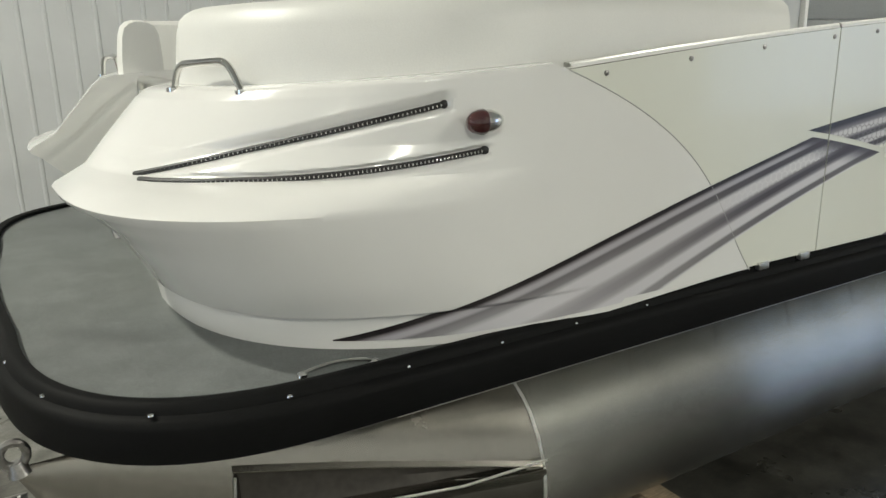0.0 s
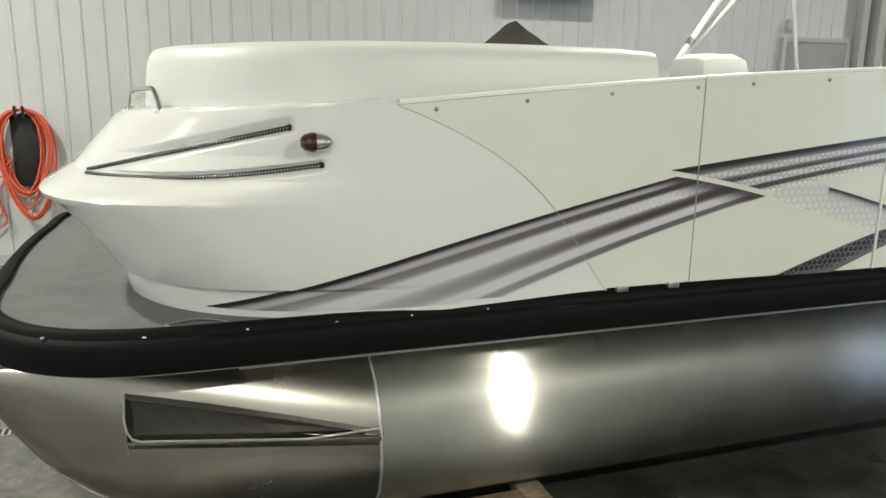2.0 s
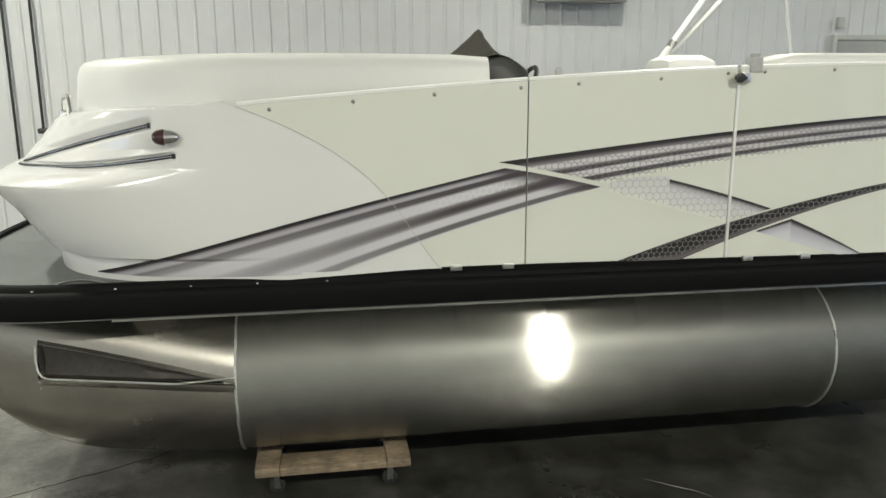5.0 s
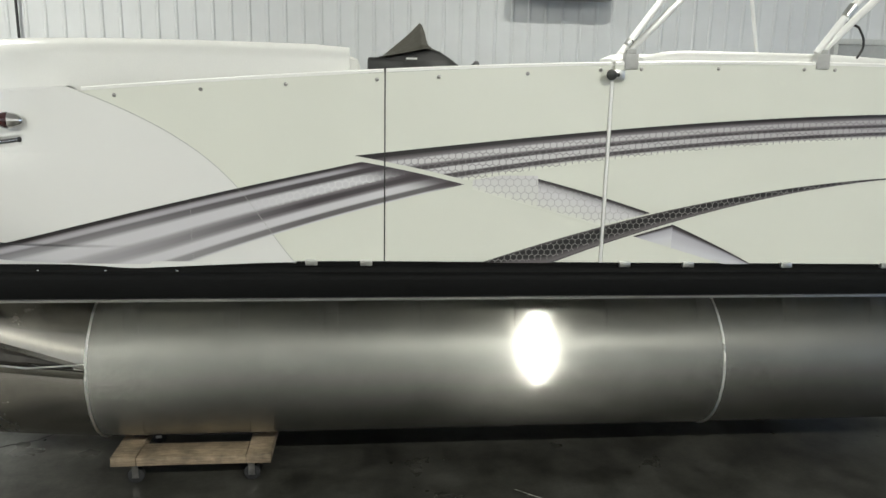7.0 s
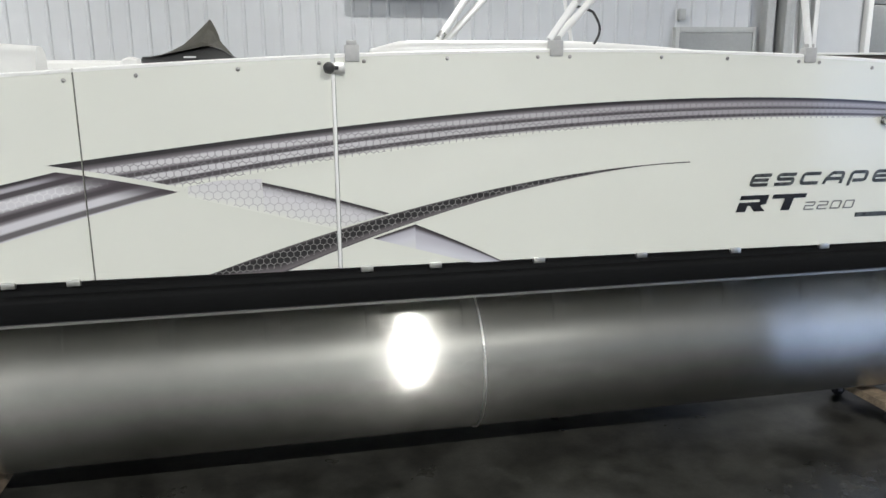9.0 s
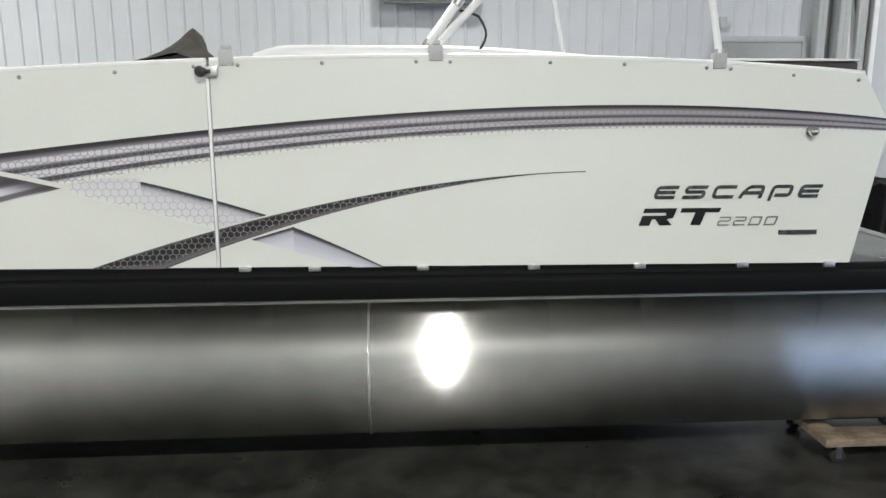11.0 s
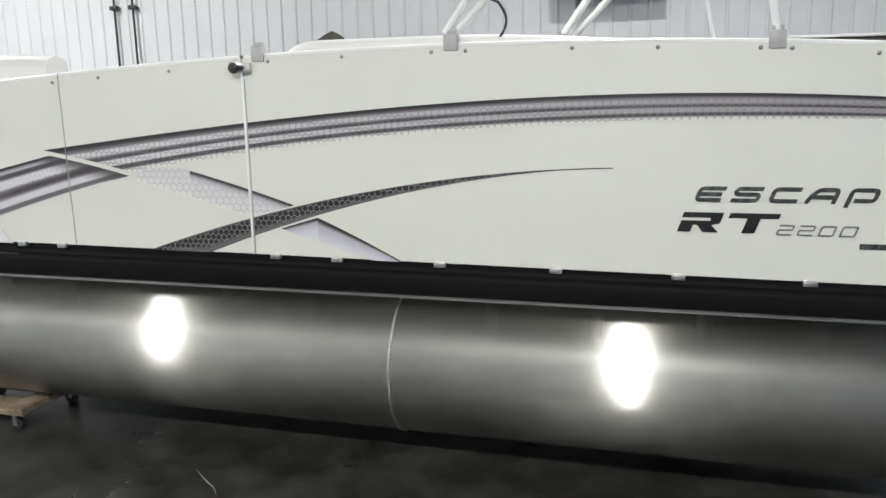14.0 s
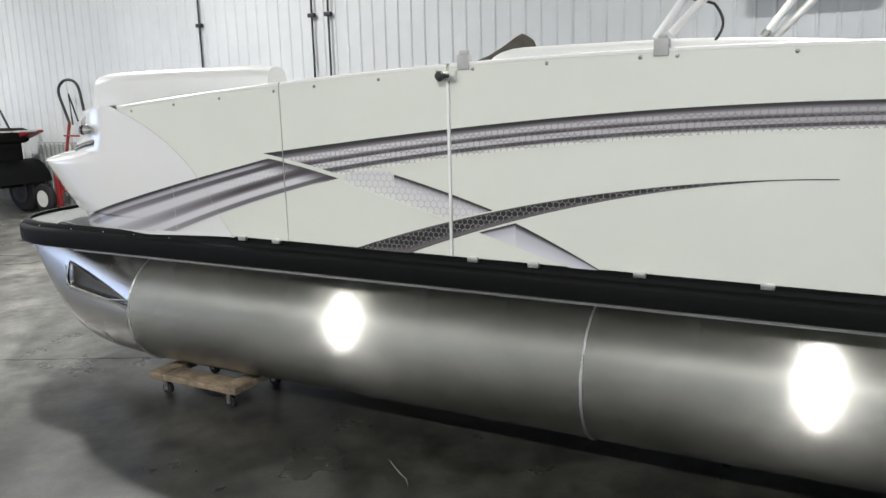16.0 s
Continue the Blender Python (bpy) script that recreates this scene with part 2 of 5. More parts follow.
def decal(name, stops, hex_size=0.0, hex_colour=(0.8, 0.8, 0.8), hex_lo=0.0, hex_hi=1.0, hex_from=0.0, hex_full=0.01, line=0.09, hex_strength=0.8, smoke=None, fade=None, tint=None):
    """Printed vinyl: colours across the stripe (uv v), a honeycomb printed over part of it (real size in metres)."""
    m = bpy.data.materials.new(name)
    m.use_nodes = True
    nt = m.node_tree
    p = nt.nodes["Principled BSDF"]
    p.inputs["Roughness"].default_value = 0.28
    p.inputs["Coat Weight"].default_value = 0.4
    p.inputs["Coat Roughness"].default_value = 0.06
    uv = nt.nodes.new("ShaderNodeUVMap")
    uv.uv_map = "across"
    sep = nt.nodes.new("ShaderNodeSeparateXYZ")
    nt.links.new(uv.outputs[0], sep.inputs[0])
    r = nt.nodes.new("ShaderNodeValToRGB")
    els = r.color_ramp.elements
    while len(els) < len(stops):
        els.new(0.5)
    for e, (pos, col) in zip(els, stops):
        e.position, e.color = pos, (*col, 1)
    nt.links.new(sep.outputs[1], r.inputs[0])
    out = r.outputs[0]
    if hex_size:
        tc = nt.nodes.new("ShaderNodeTexCoord")
        s2 = nt.nodes.new("ShaderNodeSeparateXYZ")
        nt.links.new(tc.outputs["Object"], s2.inputs[0])
        cx = nt.nodes.new("ShaderNodeCombineXYZ")
        nt.links.new(s2.outputs[0], cx.inputs[0])
        nt.links.new(s2.outputs[2], cx.inputs[1])

        def vec(op, a, b=None, c=None):
            n = nt.nodes.new("ShaderNodeVectorMath")
            n.operation = op
            for k, v in enumerate((a, b, c)):
                if v is None:
                    continue
                if isinstance(v, tuple):
                    n.inputs[k].default_value = v
                else:
                    nt.links.new(v, n.inputs[k])
            return n.outputs["Value"] if op in ("DOT_PRODUCT", "LENGTH") else n.outputs[0]

        def num(op, a, b):
            n = nt.nodes.new("ShaderNodeMath")
            n.operation = op
            for k, v in enumerate((a, b)):
                if isinstance(v, (int, float)):
                    n.inputs[k].default_value = v
                else:
                    nt.links.new(v, n.inputs[k])
            return n.outputs[0]

        unit = (1.0, 1.7320508, 1.0)
        half = (0.5, 0.8660254, 0.0)
        q = vec("DIVIDE", cx.outputs[0], (hex_size, hex_size, 1.0))
        a = vec("SUBTRACT", vec("MULTIPLY", vec("FRACTION", vec("DIVIDE", q, unit)), unit), half)
        b = vec("SUBTRACT", vec("MULTIPLY", vec("FRACTION", vec("DIVIDE", vec("SUBTRACT", q, half), unit)), unit), half)
        pick = num("LESS_THAN", vec("LENGTH", a), vec("LENGTH", b))
        mv = nt.nodes.new("ShaderNodeMix")
        mv.data_type = "VECTOR"
        nt.links.new(pick, mv.inputs["Factor"])
        nt.links.new(b, mv.inputs["A"])
        nt.links.new(a, mv.inputs["B"])
        g = vec("ABSOLUTE", mv.outputs["Result"])
        s3 = nt.nodes.new("ShaderNodeSeparateXYZ")
        nt.links.new(g, s3.inputs[0])
        d = num("MAXIMUM", vec("DOT_PRODUCT", g, (0.5, 0.8660254, 0.0)), s3.outputs[0])
        on_line = num("GREATER_THAN", d, 0.5 - line)
        lo = num("GREATER_THAN", sep.outputs[1], hex_lo)
        hi = num("LESS_THAN", sep.outputs[1], hex_hi)
        mr = nt.nodes.new("ShaderNodeMapRange")
        mr.inputs["From Min"].default_value, mr.inputs["From Max"].default_value = hex_from, hex_full
        nt.links.new(sep.outputs[0], mr.inputs["Value"])
        f = num("MULTIPLY", num("MULTIPLY", num("MULTIPLY", on_line, lo), hi), num("MULTIPLY", mr.outputs[0], hex_strength))
        mix = nt.nodes.new("ShaderNodeMix")
        mix.data_type = "RGBA"
        mix.inputs["B"].default_value = (*hex_colour, 1)
        nt.links.new(f, mix.inputs["Factor"])
        nt.links.new(out, mix.inputs["A"])
        out = mix.outputs["Result"]
    if fade:
        # towards the bow all but the top edge thins out to pale lilac
        mf = nt.nodes.new("ShaderNodeMapRange")
        mf.inputs["From Min"].default_value, mf.inputs["From Max"].default_value, mf.inputs["To Min"].default_value, mf.inputs["To Max"].default_value = fade[0], fade[1], fade[2], 0.0
        nt.links.new(sep.outputs[0], mf.inputs["Value"])
        low = nt.nodes.new("ShaderNodeMapRange")
        low.inputs["From Min"].default_value, low.inputs["From Max"].default_value = 0.06, 0.35
        nt.links.new(sep.outputs[1], low.inputs["Value"])
        mm = nt.nodes.new("ShaderNodeMath")
        mm.operation = "MULTIPLY"
        nt.links.new(mf.outputs[0], mm.inputs[0])
        nt.links.new(low.outputs[0], mm.inputs[1])
        fm = nt.nodes.new("ShaderNodeMix")
        fm.data_type = "RGBA"
        fm.inputs["B"].default_value = (0.55, 0.54, 0.57, 1)
        nt.links.new(mm.outputs[0], fm.inputs["Factor"])
        nt.links.new(out, fm.inputs["A"])
        out = fm.outputs["Result"]
    if tint:
        # the print greys over towards the stern
        mt = nt.nodes.new("ShaderNodeMapRange")
        mt.inputs["From Min"].default_value, mt.inputs["From Max"].default_value, mt.inputs["To Max"].default_value = tint
        nt.links.new(sep.outputs[0], mt.inputs["Value"])
        body = nt.nodes.new("ShaderNodeMapRange")
        body.inputs["From Min"].default_value, body.inputs["From Max"].default_value = 0.95, 0.86
        nt.links.new(sep.outputs[1], body.inputs["Value"])
        wt = nt.nodes.new("ShaderNodeMath")
        wt.operation = "MULTIPLY"
        nt.links.new(mt.outputs[0], wt.inputs[0])
        nt.links.new(body.outputs[0], wt.inputs[1])
        tm = nt.nodes.new("ShaderNodeMix")
        tm.data_type, tm.blend_type = "RGBA", "DARKEN"
        tm.inputs["B"].default_value = (0.21, 0.19, 0.20, 1)
        nt.links.new(wt.outputs[0], tm.inputs["Factor"])
        nt.links.new(out, tm.inputs["A"])
        out = tm.outputs["Result"]
    if smoke:
        # the print runs into dark purple smoke towards its cut end
        tcs = nt.nodes.new("ShaderNodeTexCoord")
        sx = nt.nodes.new("ShaderNodeSeparateXYZ")
        nt.links.new(tcs.outputs["Object"], sx.inputs[0])

        def calc(op, a, b, c=None):
            n = nt.nodes.new("ShaderNodeMath")
            n.operation = op
            for k, v in enumerate((a, b, c)):
                if isinstance(v, (int, float)):
                    n.inputs[k].default_value = v
                elif v is not None:
                    nt.links.new(v, n.inputs[k])
            return n.outputs[0]

        q = calc("MULTIPLY_ADD", sx.outputs[0], 1 / 0.47, -2.254 / 0.47)
        edge = calc("MULTIPLY_ADD", calc("MULTIPLY_ADD", q, -0.024, -0.075), q, 1.354)
        gap = calc("SUBTRACT", edge, sx.outputs[2])
        ms = nt.nodes.new("ShaderNodeMapRange")
        ms.interpolation_type = "SMOOTHSTEP"
        for key, v in (("From Min", 0.004), ("From Max", smoke[0]), ("To Min", smoke[1]), ("To Max", 0.0)):
            ms.inputs[key].default_value = v
        nt.links.new(gap, ms.inputs["Value"])
        fall = nt.nodes.new("ShaderNodeMapRange")
        fall.inputs["From Min"].default_value, fall.inputs["From Max"].default_value = 2.12, 2.30
        nt.links.new(sx.outputs[0], fall.inputs["Value"])
        both = nt.nodes.new("ShaderNodeMath")
        both.operation = "MULTIPLY"
        nt.links.new(ms.outputs[0], both.inputs[0])
        nt.links.new(fall.outputs[0], both.inputs[1])
        sm = nt.nodes.new("ShaderNodeMix")
        sm.data_type = "RGBA"
        sm.inputs["B"].default_value = (0.040, 0.028, 0.036, 1)
        nt.links.new(both.outputs[0], sm.inputs["Factor"])
        nt.links.new(out, sm.inputs["A"])
        out = sm.outputs["Result"]
    nt.links.new(out, p.inputs["Base Color"])
    return m


BK, DK, MD, LT = (0.012, 0.009, 0.011), (0.055, 0.046, 0.052), (0.20, 0.18, 0.195), (0.61, 0.60, 0.63)
LI, D2 = (0.40, 0.385, 0.42), (0.13, 0.12, 0.125)
M_BAND_LOW = decal("lower_band_print", [(0.0, BK), (0.045, BK), (0.07, MD), (0.10, LI), (0.135, LI), (0.165, DK), (0.24, DK), (0.30, LT), (0.44, LT), (0.49, MD), (0.555, DK), (0.62, DK), (0.67, MD), (0.72, LT), (0.83, LT), (0.87, D2), (0.95, D2), (0.985, LT), (1.0, PANEL_WHITE)],
                   0.026, (0.80, 0.80, 0.80), 0.28, 0.48, 1.75, 2.35, 0.07, 0.6, smoke=(0.075, 0.92), fade=(1.0, 2.1, 0.8))
L2 = (0.60, 0.585, 0.60)
M_BAND_UP = decal("upper_band_print", [(0.0, BK), (0.09, BK), (0.12, DK), (0.20, MD), (0.25, L2), (0.36, L2), (0.41, MD), (0.45, DK), (0.52, DK), (0.56, L2), (0.70, L2), (0.74, DK), (0.84, DK), (0.88, (0.52, 0.51, 0.50)), (0.93, PANEL_WHITE), (1.0, PANEL_WHITE)],
                  0.026, (0.17, 0.16, 0.17), 0.20, 0.985, 2.2, 2.4, 0.07, 0.66, tint=(2.9, 5.0, 0.75))
M_HEXPATCH = decal("honeycomb_print", [(0.0, BK), (0.08, DK), (0.2, (0.45, 0.44, 0.46)), (0.36, (0.62, 0.61, 0.63)), (0.8, (0.66, 0.66, 0.64)), (1.0, PANEL_WHITE)], 0.030, (0.40, 0.385, 0.40), 0.1, 0.95, 0.0, 0.01, 0.05, 0.75)
M_HEXPALE = decal("pale_honeycomb_print", [(0.0, (0.62, 0.61, 0.62)), (0.7, (0.66, 0.66, 0.64)), (1.0, PANEL_WHITE)], 0.030, (0.40, 0.385, 0.40), 0.0, 0.95, 0.0, 0.01, 0.05, 0.75)
M_FADE = decal("lilac_fade_print", [(0.0, BK), (0.06, DK), (0.14, (0.42, 0.41, 0.46)), (0.4, (0.60, 0.60, 0.64)), (1.0, PANEL_WHITE)])
M_SPIKE = decal("dark_spike_print", [(0.0, (0.16, 0.145, 0.145)), (0.08, (0.05, 0.045, 0.047)), (0.16, (0.010, 0.009, 0.010)), (0.60, (0.012, 0.011, 0.012)), (0.74, (0.085, 0.075, 0.08)), (0.9, (0.15, 0.135, 0.14)), (1.0, DK)], 0.0245, (0.33, 0.32, 0.31), 0.08, 0.76, 0.0, 0.01, 0.045, 0.85)


# ---- mesh helpers ----
def link(name, bm, material, smooth=True):
    bmesh.ops.recalc_face_normals(bm, faces=bm.faces)
    me = bpy.data.meshes.new(name)
    for f in bm.faces:
        f.smooth = smooth
    bm.to_mesh(me)
    bm.free()
    if smooth:
        me.set_sharp_from_angle(angle=radians(38))
    me.materials.append(material)
    return new(name, me)


def thing(name, label, category, group="", kind="", at=(0, 0, 0)):
    ob = new(name)
    ob.location = at
    return tagged(ob, label, category, group, kind)


def part(name, bm, material, parent, label="", smooth=True):
    ob = link(name, bm, material, smooth)
    ob.parent = parent
    if label:
        tagged(ob, label)
    return ob


def box(bm, x0, x1, y0, y1, z0, z1, bevel=0.0):
    r = bmesh.ops.create_cube(bm, size=1, matrix=Matrix.LocRotScale(((x0 + x1) / 2, (y0 + y1) / 2, (z0 + z1) / 2), None, (x1 - x0, y1 - y0, z1 - z0)))
    if bevel:
        es = list({e for v in r["verts"] for e in v.link_edges})
        bmesh.ops.bevel(bm, geom=es, offset=bevel, segments=2, profile=0.5, affect="EDGES")
    return bm


def boxed(*a, **k):
    return box(bmesh.new(), *a, **k)


def cyl(bm, a, b, r, r2=None, seg=16, caps=True):
    a, b = Vector(a), Vector(b)
    m = Matrix.Translation((a + b) / 2) @ (b - a).to_track_quat("Z", "Y").to_matrix().to_4x4()
    bmesh.ops.create_cone(bm, cap_ends=caps, segments=seg, radius1=r, radius2=r if r2 is None else r2, depth=(b - a).length, matrix=m)
    return bm


def ball(bm, c, r, sx=1, sy=1, sz=1, seg=14):
    bmesh.ops.create_uvsphere(bm, u_segments=seg, v_segments=max(6, seg // 2), radius=r, matrix=Matrix.LocRotScale(c, None, (sx, sy, sz)))
    return bm


def pipe(bm, pts, r, seg=10, closed=False):
    """A round tube along points."""
    pts = [Vector(p) for p in pts]
    n = len(pts)
    rings = []
    up = Vector((0.13, 0.29, 0.95)).normalized()
    for i, p in enumerate(pts):
        a = pts[(i - 1) % n] if closed or i else p
        b = pts[(i + 1) % n] if closed or i < n - 1 else p
        d = (b - a).normalized()
        side = d.cross(up)
        side = side.normalized() if side.length > 1e-4 else d.orthogonal().normalized()
        top = side.cross(d)
        rings.append([bm.verts.new(p + r * (math.cos(t) * side + math.sin(t) * top)) for t in (2 * math.pi * k / seg for k in range(seg))])
    for i in range(n if closed else n - 1):
        a, b = rings[i], rings[(i + 1) % n]
        for k in range(seg):
            bm.faces.new((a[k], a[(k + 1) % seg], b[(k + 1) % seg], b[k]))
    if not closed:
        bm.faces.new(rings[0])
        bm.faces.new(rings[-1][::-1])
    return bm


def rounded(pts, r, steps=5):
    """A polyline with its corners rounded."""
    pts = [Vector(p) for p in pts]
    out = [pts[0]]
    for a, b, c in zip(pts, pts[1:], pts[2:]):
        p = b + (a - b).normalized() * min(r, (a - b).length * 0.49)
        q = b + (c - b).normalized() * min(r, (c - b).length * 0.49)
        for k in range(steps + 1):
            t = k / steps
            out.append((1 - t) ** 2 * p + 2 * t * (1 - t) * b + t * t * q)
    return out + [pts[-1]]


def grid_faces(bm, rows, close=False):
    for a, b in zip(rows, rows[1:] + (rows[:1] if close else [])):
        for k in range(len(a) - 1):
            bm.faces.new((a[k], a[k + 1], b[k + 1], b[k]))
    return bm


def prism(bm, outline, z0, z1):
    """An upright slab from a plan outline."""
    lo = [bm.verts.new((x, y, z0)) for x, y in outline]
    hi = [bm.verts.new((x, y, z1)) for x, y in outline]
    n = len(lo)
    for k in range(n):
        bm.faces.new((lo[k], lo[(k + 1) % n], hi[(k + 1) % n], hi[k]))
    bm.faces.new(hi)
    bm.faces.new(lo[::-1])
    return bm


def lathe(bm, prof, centre, axis="X", seg=24):
    """A turned body: prof holds (along, radius)."""
    rings = []
    for s, r in prof:
        ring = []
        for k in range(seg):
            c, d = r * math.cos(2 * math.pi * k / seg), r * math.sin(2 * math.pi * k / seg)
            v = (s, c, d) if axis == "X" else (c, s, d) if axis == "Y" else (c, d, s)
            ring.append(bm.verts.new(Vector(centre) + Vector(v)))
        rings.append(ring + ring[:1])
    for a, b in zip(rings, rings[1:]):
        for k in range(seg):
            bm.faces.new((a[k], a[k + 1], b[k + 1], b[k]))
    for ring, flip in ((rings[0], 1), (rings[-1], -1)):
        bm.faces.new(ring[:-1][::flip])
    return bm


def lerp_table(x, table):
    for (xa, *a), (xb, *b) in zip(table, table[1:]):
        if x <= xb:
            t = max(0.0, min(1.0, (x - xa) / (xb - xa)))
            return [p + (q - p) * t for p, q in zip(a, b)]
    return list(table[-1][1:])


# ---- the building ----
X0, X1, Y0, Y1, TOP = -12.0, 19.0, -8.0, 5.2, 5.4


def siding(name, a, b, z0, z1, inward, holes=()):
    """Ribbed steel siding from a to b (plan points), ribs proud towards the room, with backing wall behind. holes: (from, to, low, high) along the run."""
    a, b = Vector((*a, 0)), Vector((*b, 0))
    d = (b - a).normalized()
    n = Vector((*inward, 0))
    length = (b - a).length
    prof = []
    s = 0.0
    pitch = 0.178
    while s < length:
        for ds, h in ((0.0, 0.0), (0.128, 0.0), (0.140, 0.012), (0.156, 0.012), (0.168, 0.0)):
            if s + ds < length:
                prof.append((s + ds, h))
        s += pitch
    prof.append((length, 0.0))
    cuts = sorted({length, 0.0, *(c for h in holes for c in h[:2])})
    bm = bmesh.new()

    def strip(lo, hi, z0, z1):
        pts = [(lo, 0.0)] + [q for q in prof if lo < q[0] < hi] + [(hi, 0.0)]
        bot = [bm.verts.new(a + d * s + n * h + Vector((0, 0, z0))) for s, h in pts]
        topv = [bm.verts.new(a + d * s + n * h + Vector((0, 0, z1))) for s, h in pts]
        for k in range(len(pts) - 1):
            bm.faces.new((bot[k], bot[k + 1], topv[k + 1], topv[k]))
        for u, v in (((lo), (hi)),):
            e = [a + d * u, a + d * v]
            q = [bm.verts.new(p - n * 0.12 + Vector((0, 0, z))) for z in (z0, z1) for p in e]
            bm.faces.new((q[0], q[1], q[3], q[2]))
            bm.faces.new((bot[0], topv[0], q[2], q[0]))
            bm.faces.new((bot[-1], topv[-1], q[3], q[1]))
            bm.faces.new((topv[0], topv[-1], q[3], q[2]))

    for lo, hi in zip(cuts, cuts[1:]):
        hole = next((h for h in holes if h[0] <= lo and hi <= h[1]), None)
        if hole:
            if hole[2] > z0:
                strip(lo, hi, z0, hole[2])
            strip(lo, hi, hole[3], z1)
        else:
            strip(lo, hi, z0, z1)
    return tagged(link(name, bm, M_WALL, smooth=False), kind="structure")


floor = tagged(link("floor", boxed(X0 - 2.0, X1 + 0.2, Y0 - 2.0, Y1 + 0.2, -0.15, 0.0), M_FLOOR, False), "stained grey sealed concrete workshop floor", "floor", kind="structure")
siding("wall_north", (X0, Y1), (X1, Y1), 0.0, TOP, (0, -1))
siding("wall_south", (X0, Y0), (X1, Y0), 0.0, TOP, (0, 1), [(23.35, 29.45, 0.0, 4.0)])
siding("wall_west", (X0, Y0), (X0, Y1), 0.0, TOP, (1, 0), [(2.85, 6.75, 0.0, 3.0)])
siding("wall_east", (X1, Y0), (X1, Y1), 0.0, TOP, (-1, 0))
tagged(link("ceiling", boxed(X0 - 0.2, X1 + 0.2, Y0 - 0.2, Y1 + 0.2, TOP, TOP + 0.1), M_CEIL, False), kind="structure")
tagged(link("backdrop", boxed(8.0, X1 + 3.0, Y0 - 1.6, Y0 - 1.5, 0.0, 6.0), M_DAY, False), "overcast daylight outside the open loading door", "backdrop", kind="structure")
tagged(link("backdrop", boxed(X0 - 1.6, X0 - 1.5, -7.5, 1.5, 0.0, 5.0), M_DAY, False), "overcast daylight outside the open bow end door", "backdrop", kind="structure")
tagged(link("baseboard", boxed(X0, X1, Y1 - 0.03, Y1 - 0.021, 0.0, 0.09), M_FRAME, False), kind="structure")


# ---- the boat ----
YC = 1.285  # centre line
YE = 0.86  # inner end of the bow shell
boat = thing("pontoon_boat", "white pontoon boat with grey honeycomb graphics on bare aluminium tubes", "boat")

SHELL = [  # height, front x, x where the side gets straight, fullness
    (0.925, 0.452, 1.55, 2.6),
    (1.018, 0.440, 1.55, 2.6),
    (1.026, 0.418, 1.52, 2.8),
    (1.10, 0.378, 1.48, 3.05),
    (1.20, 0.312, 1.40, 3.2),
    (1.272, 0.236, 1.30, 3.1),
    (1.288, 0.208, 1.26, 3.0),
    (1.300, 0.203, 1.25, 3.0),
    (1.310, 0.211, 1.245, 2.9),
    (1.335, 0.258, 1.235, 2.4),
    (1.356, 0.296, 1.22, 1.9),
    (1.42, 0.350, 1.21, 1.76),
    (1.525, 0.446, 1.20, 1.80),
    (1.545, 0.474, 1.20, 1.82),
    (1.552, 0.50, 1.21, 1.85),
]


def arc_x(z):
    """The seam between the bow shell and the first panel."""
    q = z - 0.95
    return ((-2.815 * q + 1.285) * q - 0.852) * q + 2.047


def top_z(x):
    q = x - 3.5
    return ((-0.00147 * q - 0.01937) * q + 0.0277) * q + 1.730


def bottom_z(x):
    return 0.962 - 0.0085 * (x - 2.38)


def shell_rise(s, x):
    return s + max(0.0, (s - 1.3) / 0.24) * 0.065 * max(0.0, x - 0.46)


LED_LINES = (((0.372, 1.356), (0.977, 1.521), 0.006), ((0.372, 1.350), (1.062, 1.412), -0.012))


def led_z(line, x):
    (xa, za), (xb, zb), bow = line
    t = min(1.0, max(0.0, (x - xa) / (xb - xa)))
    return za + (zb - za) * t + bow * math.sin(math.pi * t)


def groove(x, z):
    """Depth of the moulded grooves that hold the light strips; the upper one has a long bevel above it."""
    deep = 0.0
    for line, depth, flat, up, down in ((LED_LINES[0], 0.020, 0.009, 0.026, 0.008), (LED_LINES[1], 0.013, 0.009, 0.008, 0.013)):
        d = z - led_z(line, x)
        run = max(0.0, abs(d) - flat) / (up if d > 0 else down)
        xa, xb = line[0][0], line[1][0]
        ends = min(1.0, max(0.0, (x - xa + 0.05) / 0.045), max(0.0, (xb + 0.014 - x) / 0.010))
        deep = max(deep, depth * max(0.0, 1 - run) * ends)
    return deep


def shell_y(x, z):
    k = 0.065 * max(0.0, x - 0.46) / 0.24
    s = (z + 1.3 * k) / (1 + k) if z > 1.3 else z
    x0, x1, n = lerp_table(s, SHELL)
    if x >= x1:
        return groove(x, z)
    r = min(1.0, (x1 - x) / (x1 - x0))
    return YE - YE * (1 - r**n) ** (1 / n) + groove(x, z)


def quarter(x0, x1, n, ye, inset=0.0, steps=30):
    out = []
    for k in range(steps + 1):
        t = math.pi / 2 * k / steps
        c, s = max(0.0, math.cos(t)) ** (2 / n), math.sin(t) ** (2 / n)
        out.append((x1 - (x1 - x0 - inset) * c, ye - (ye - inset) * s))
    return out


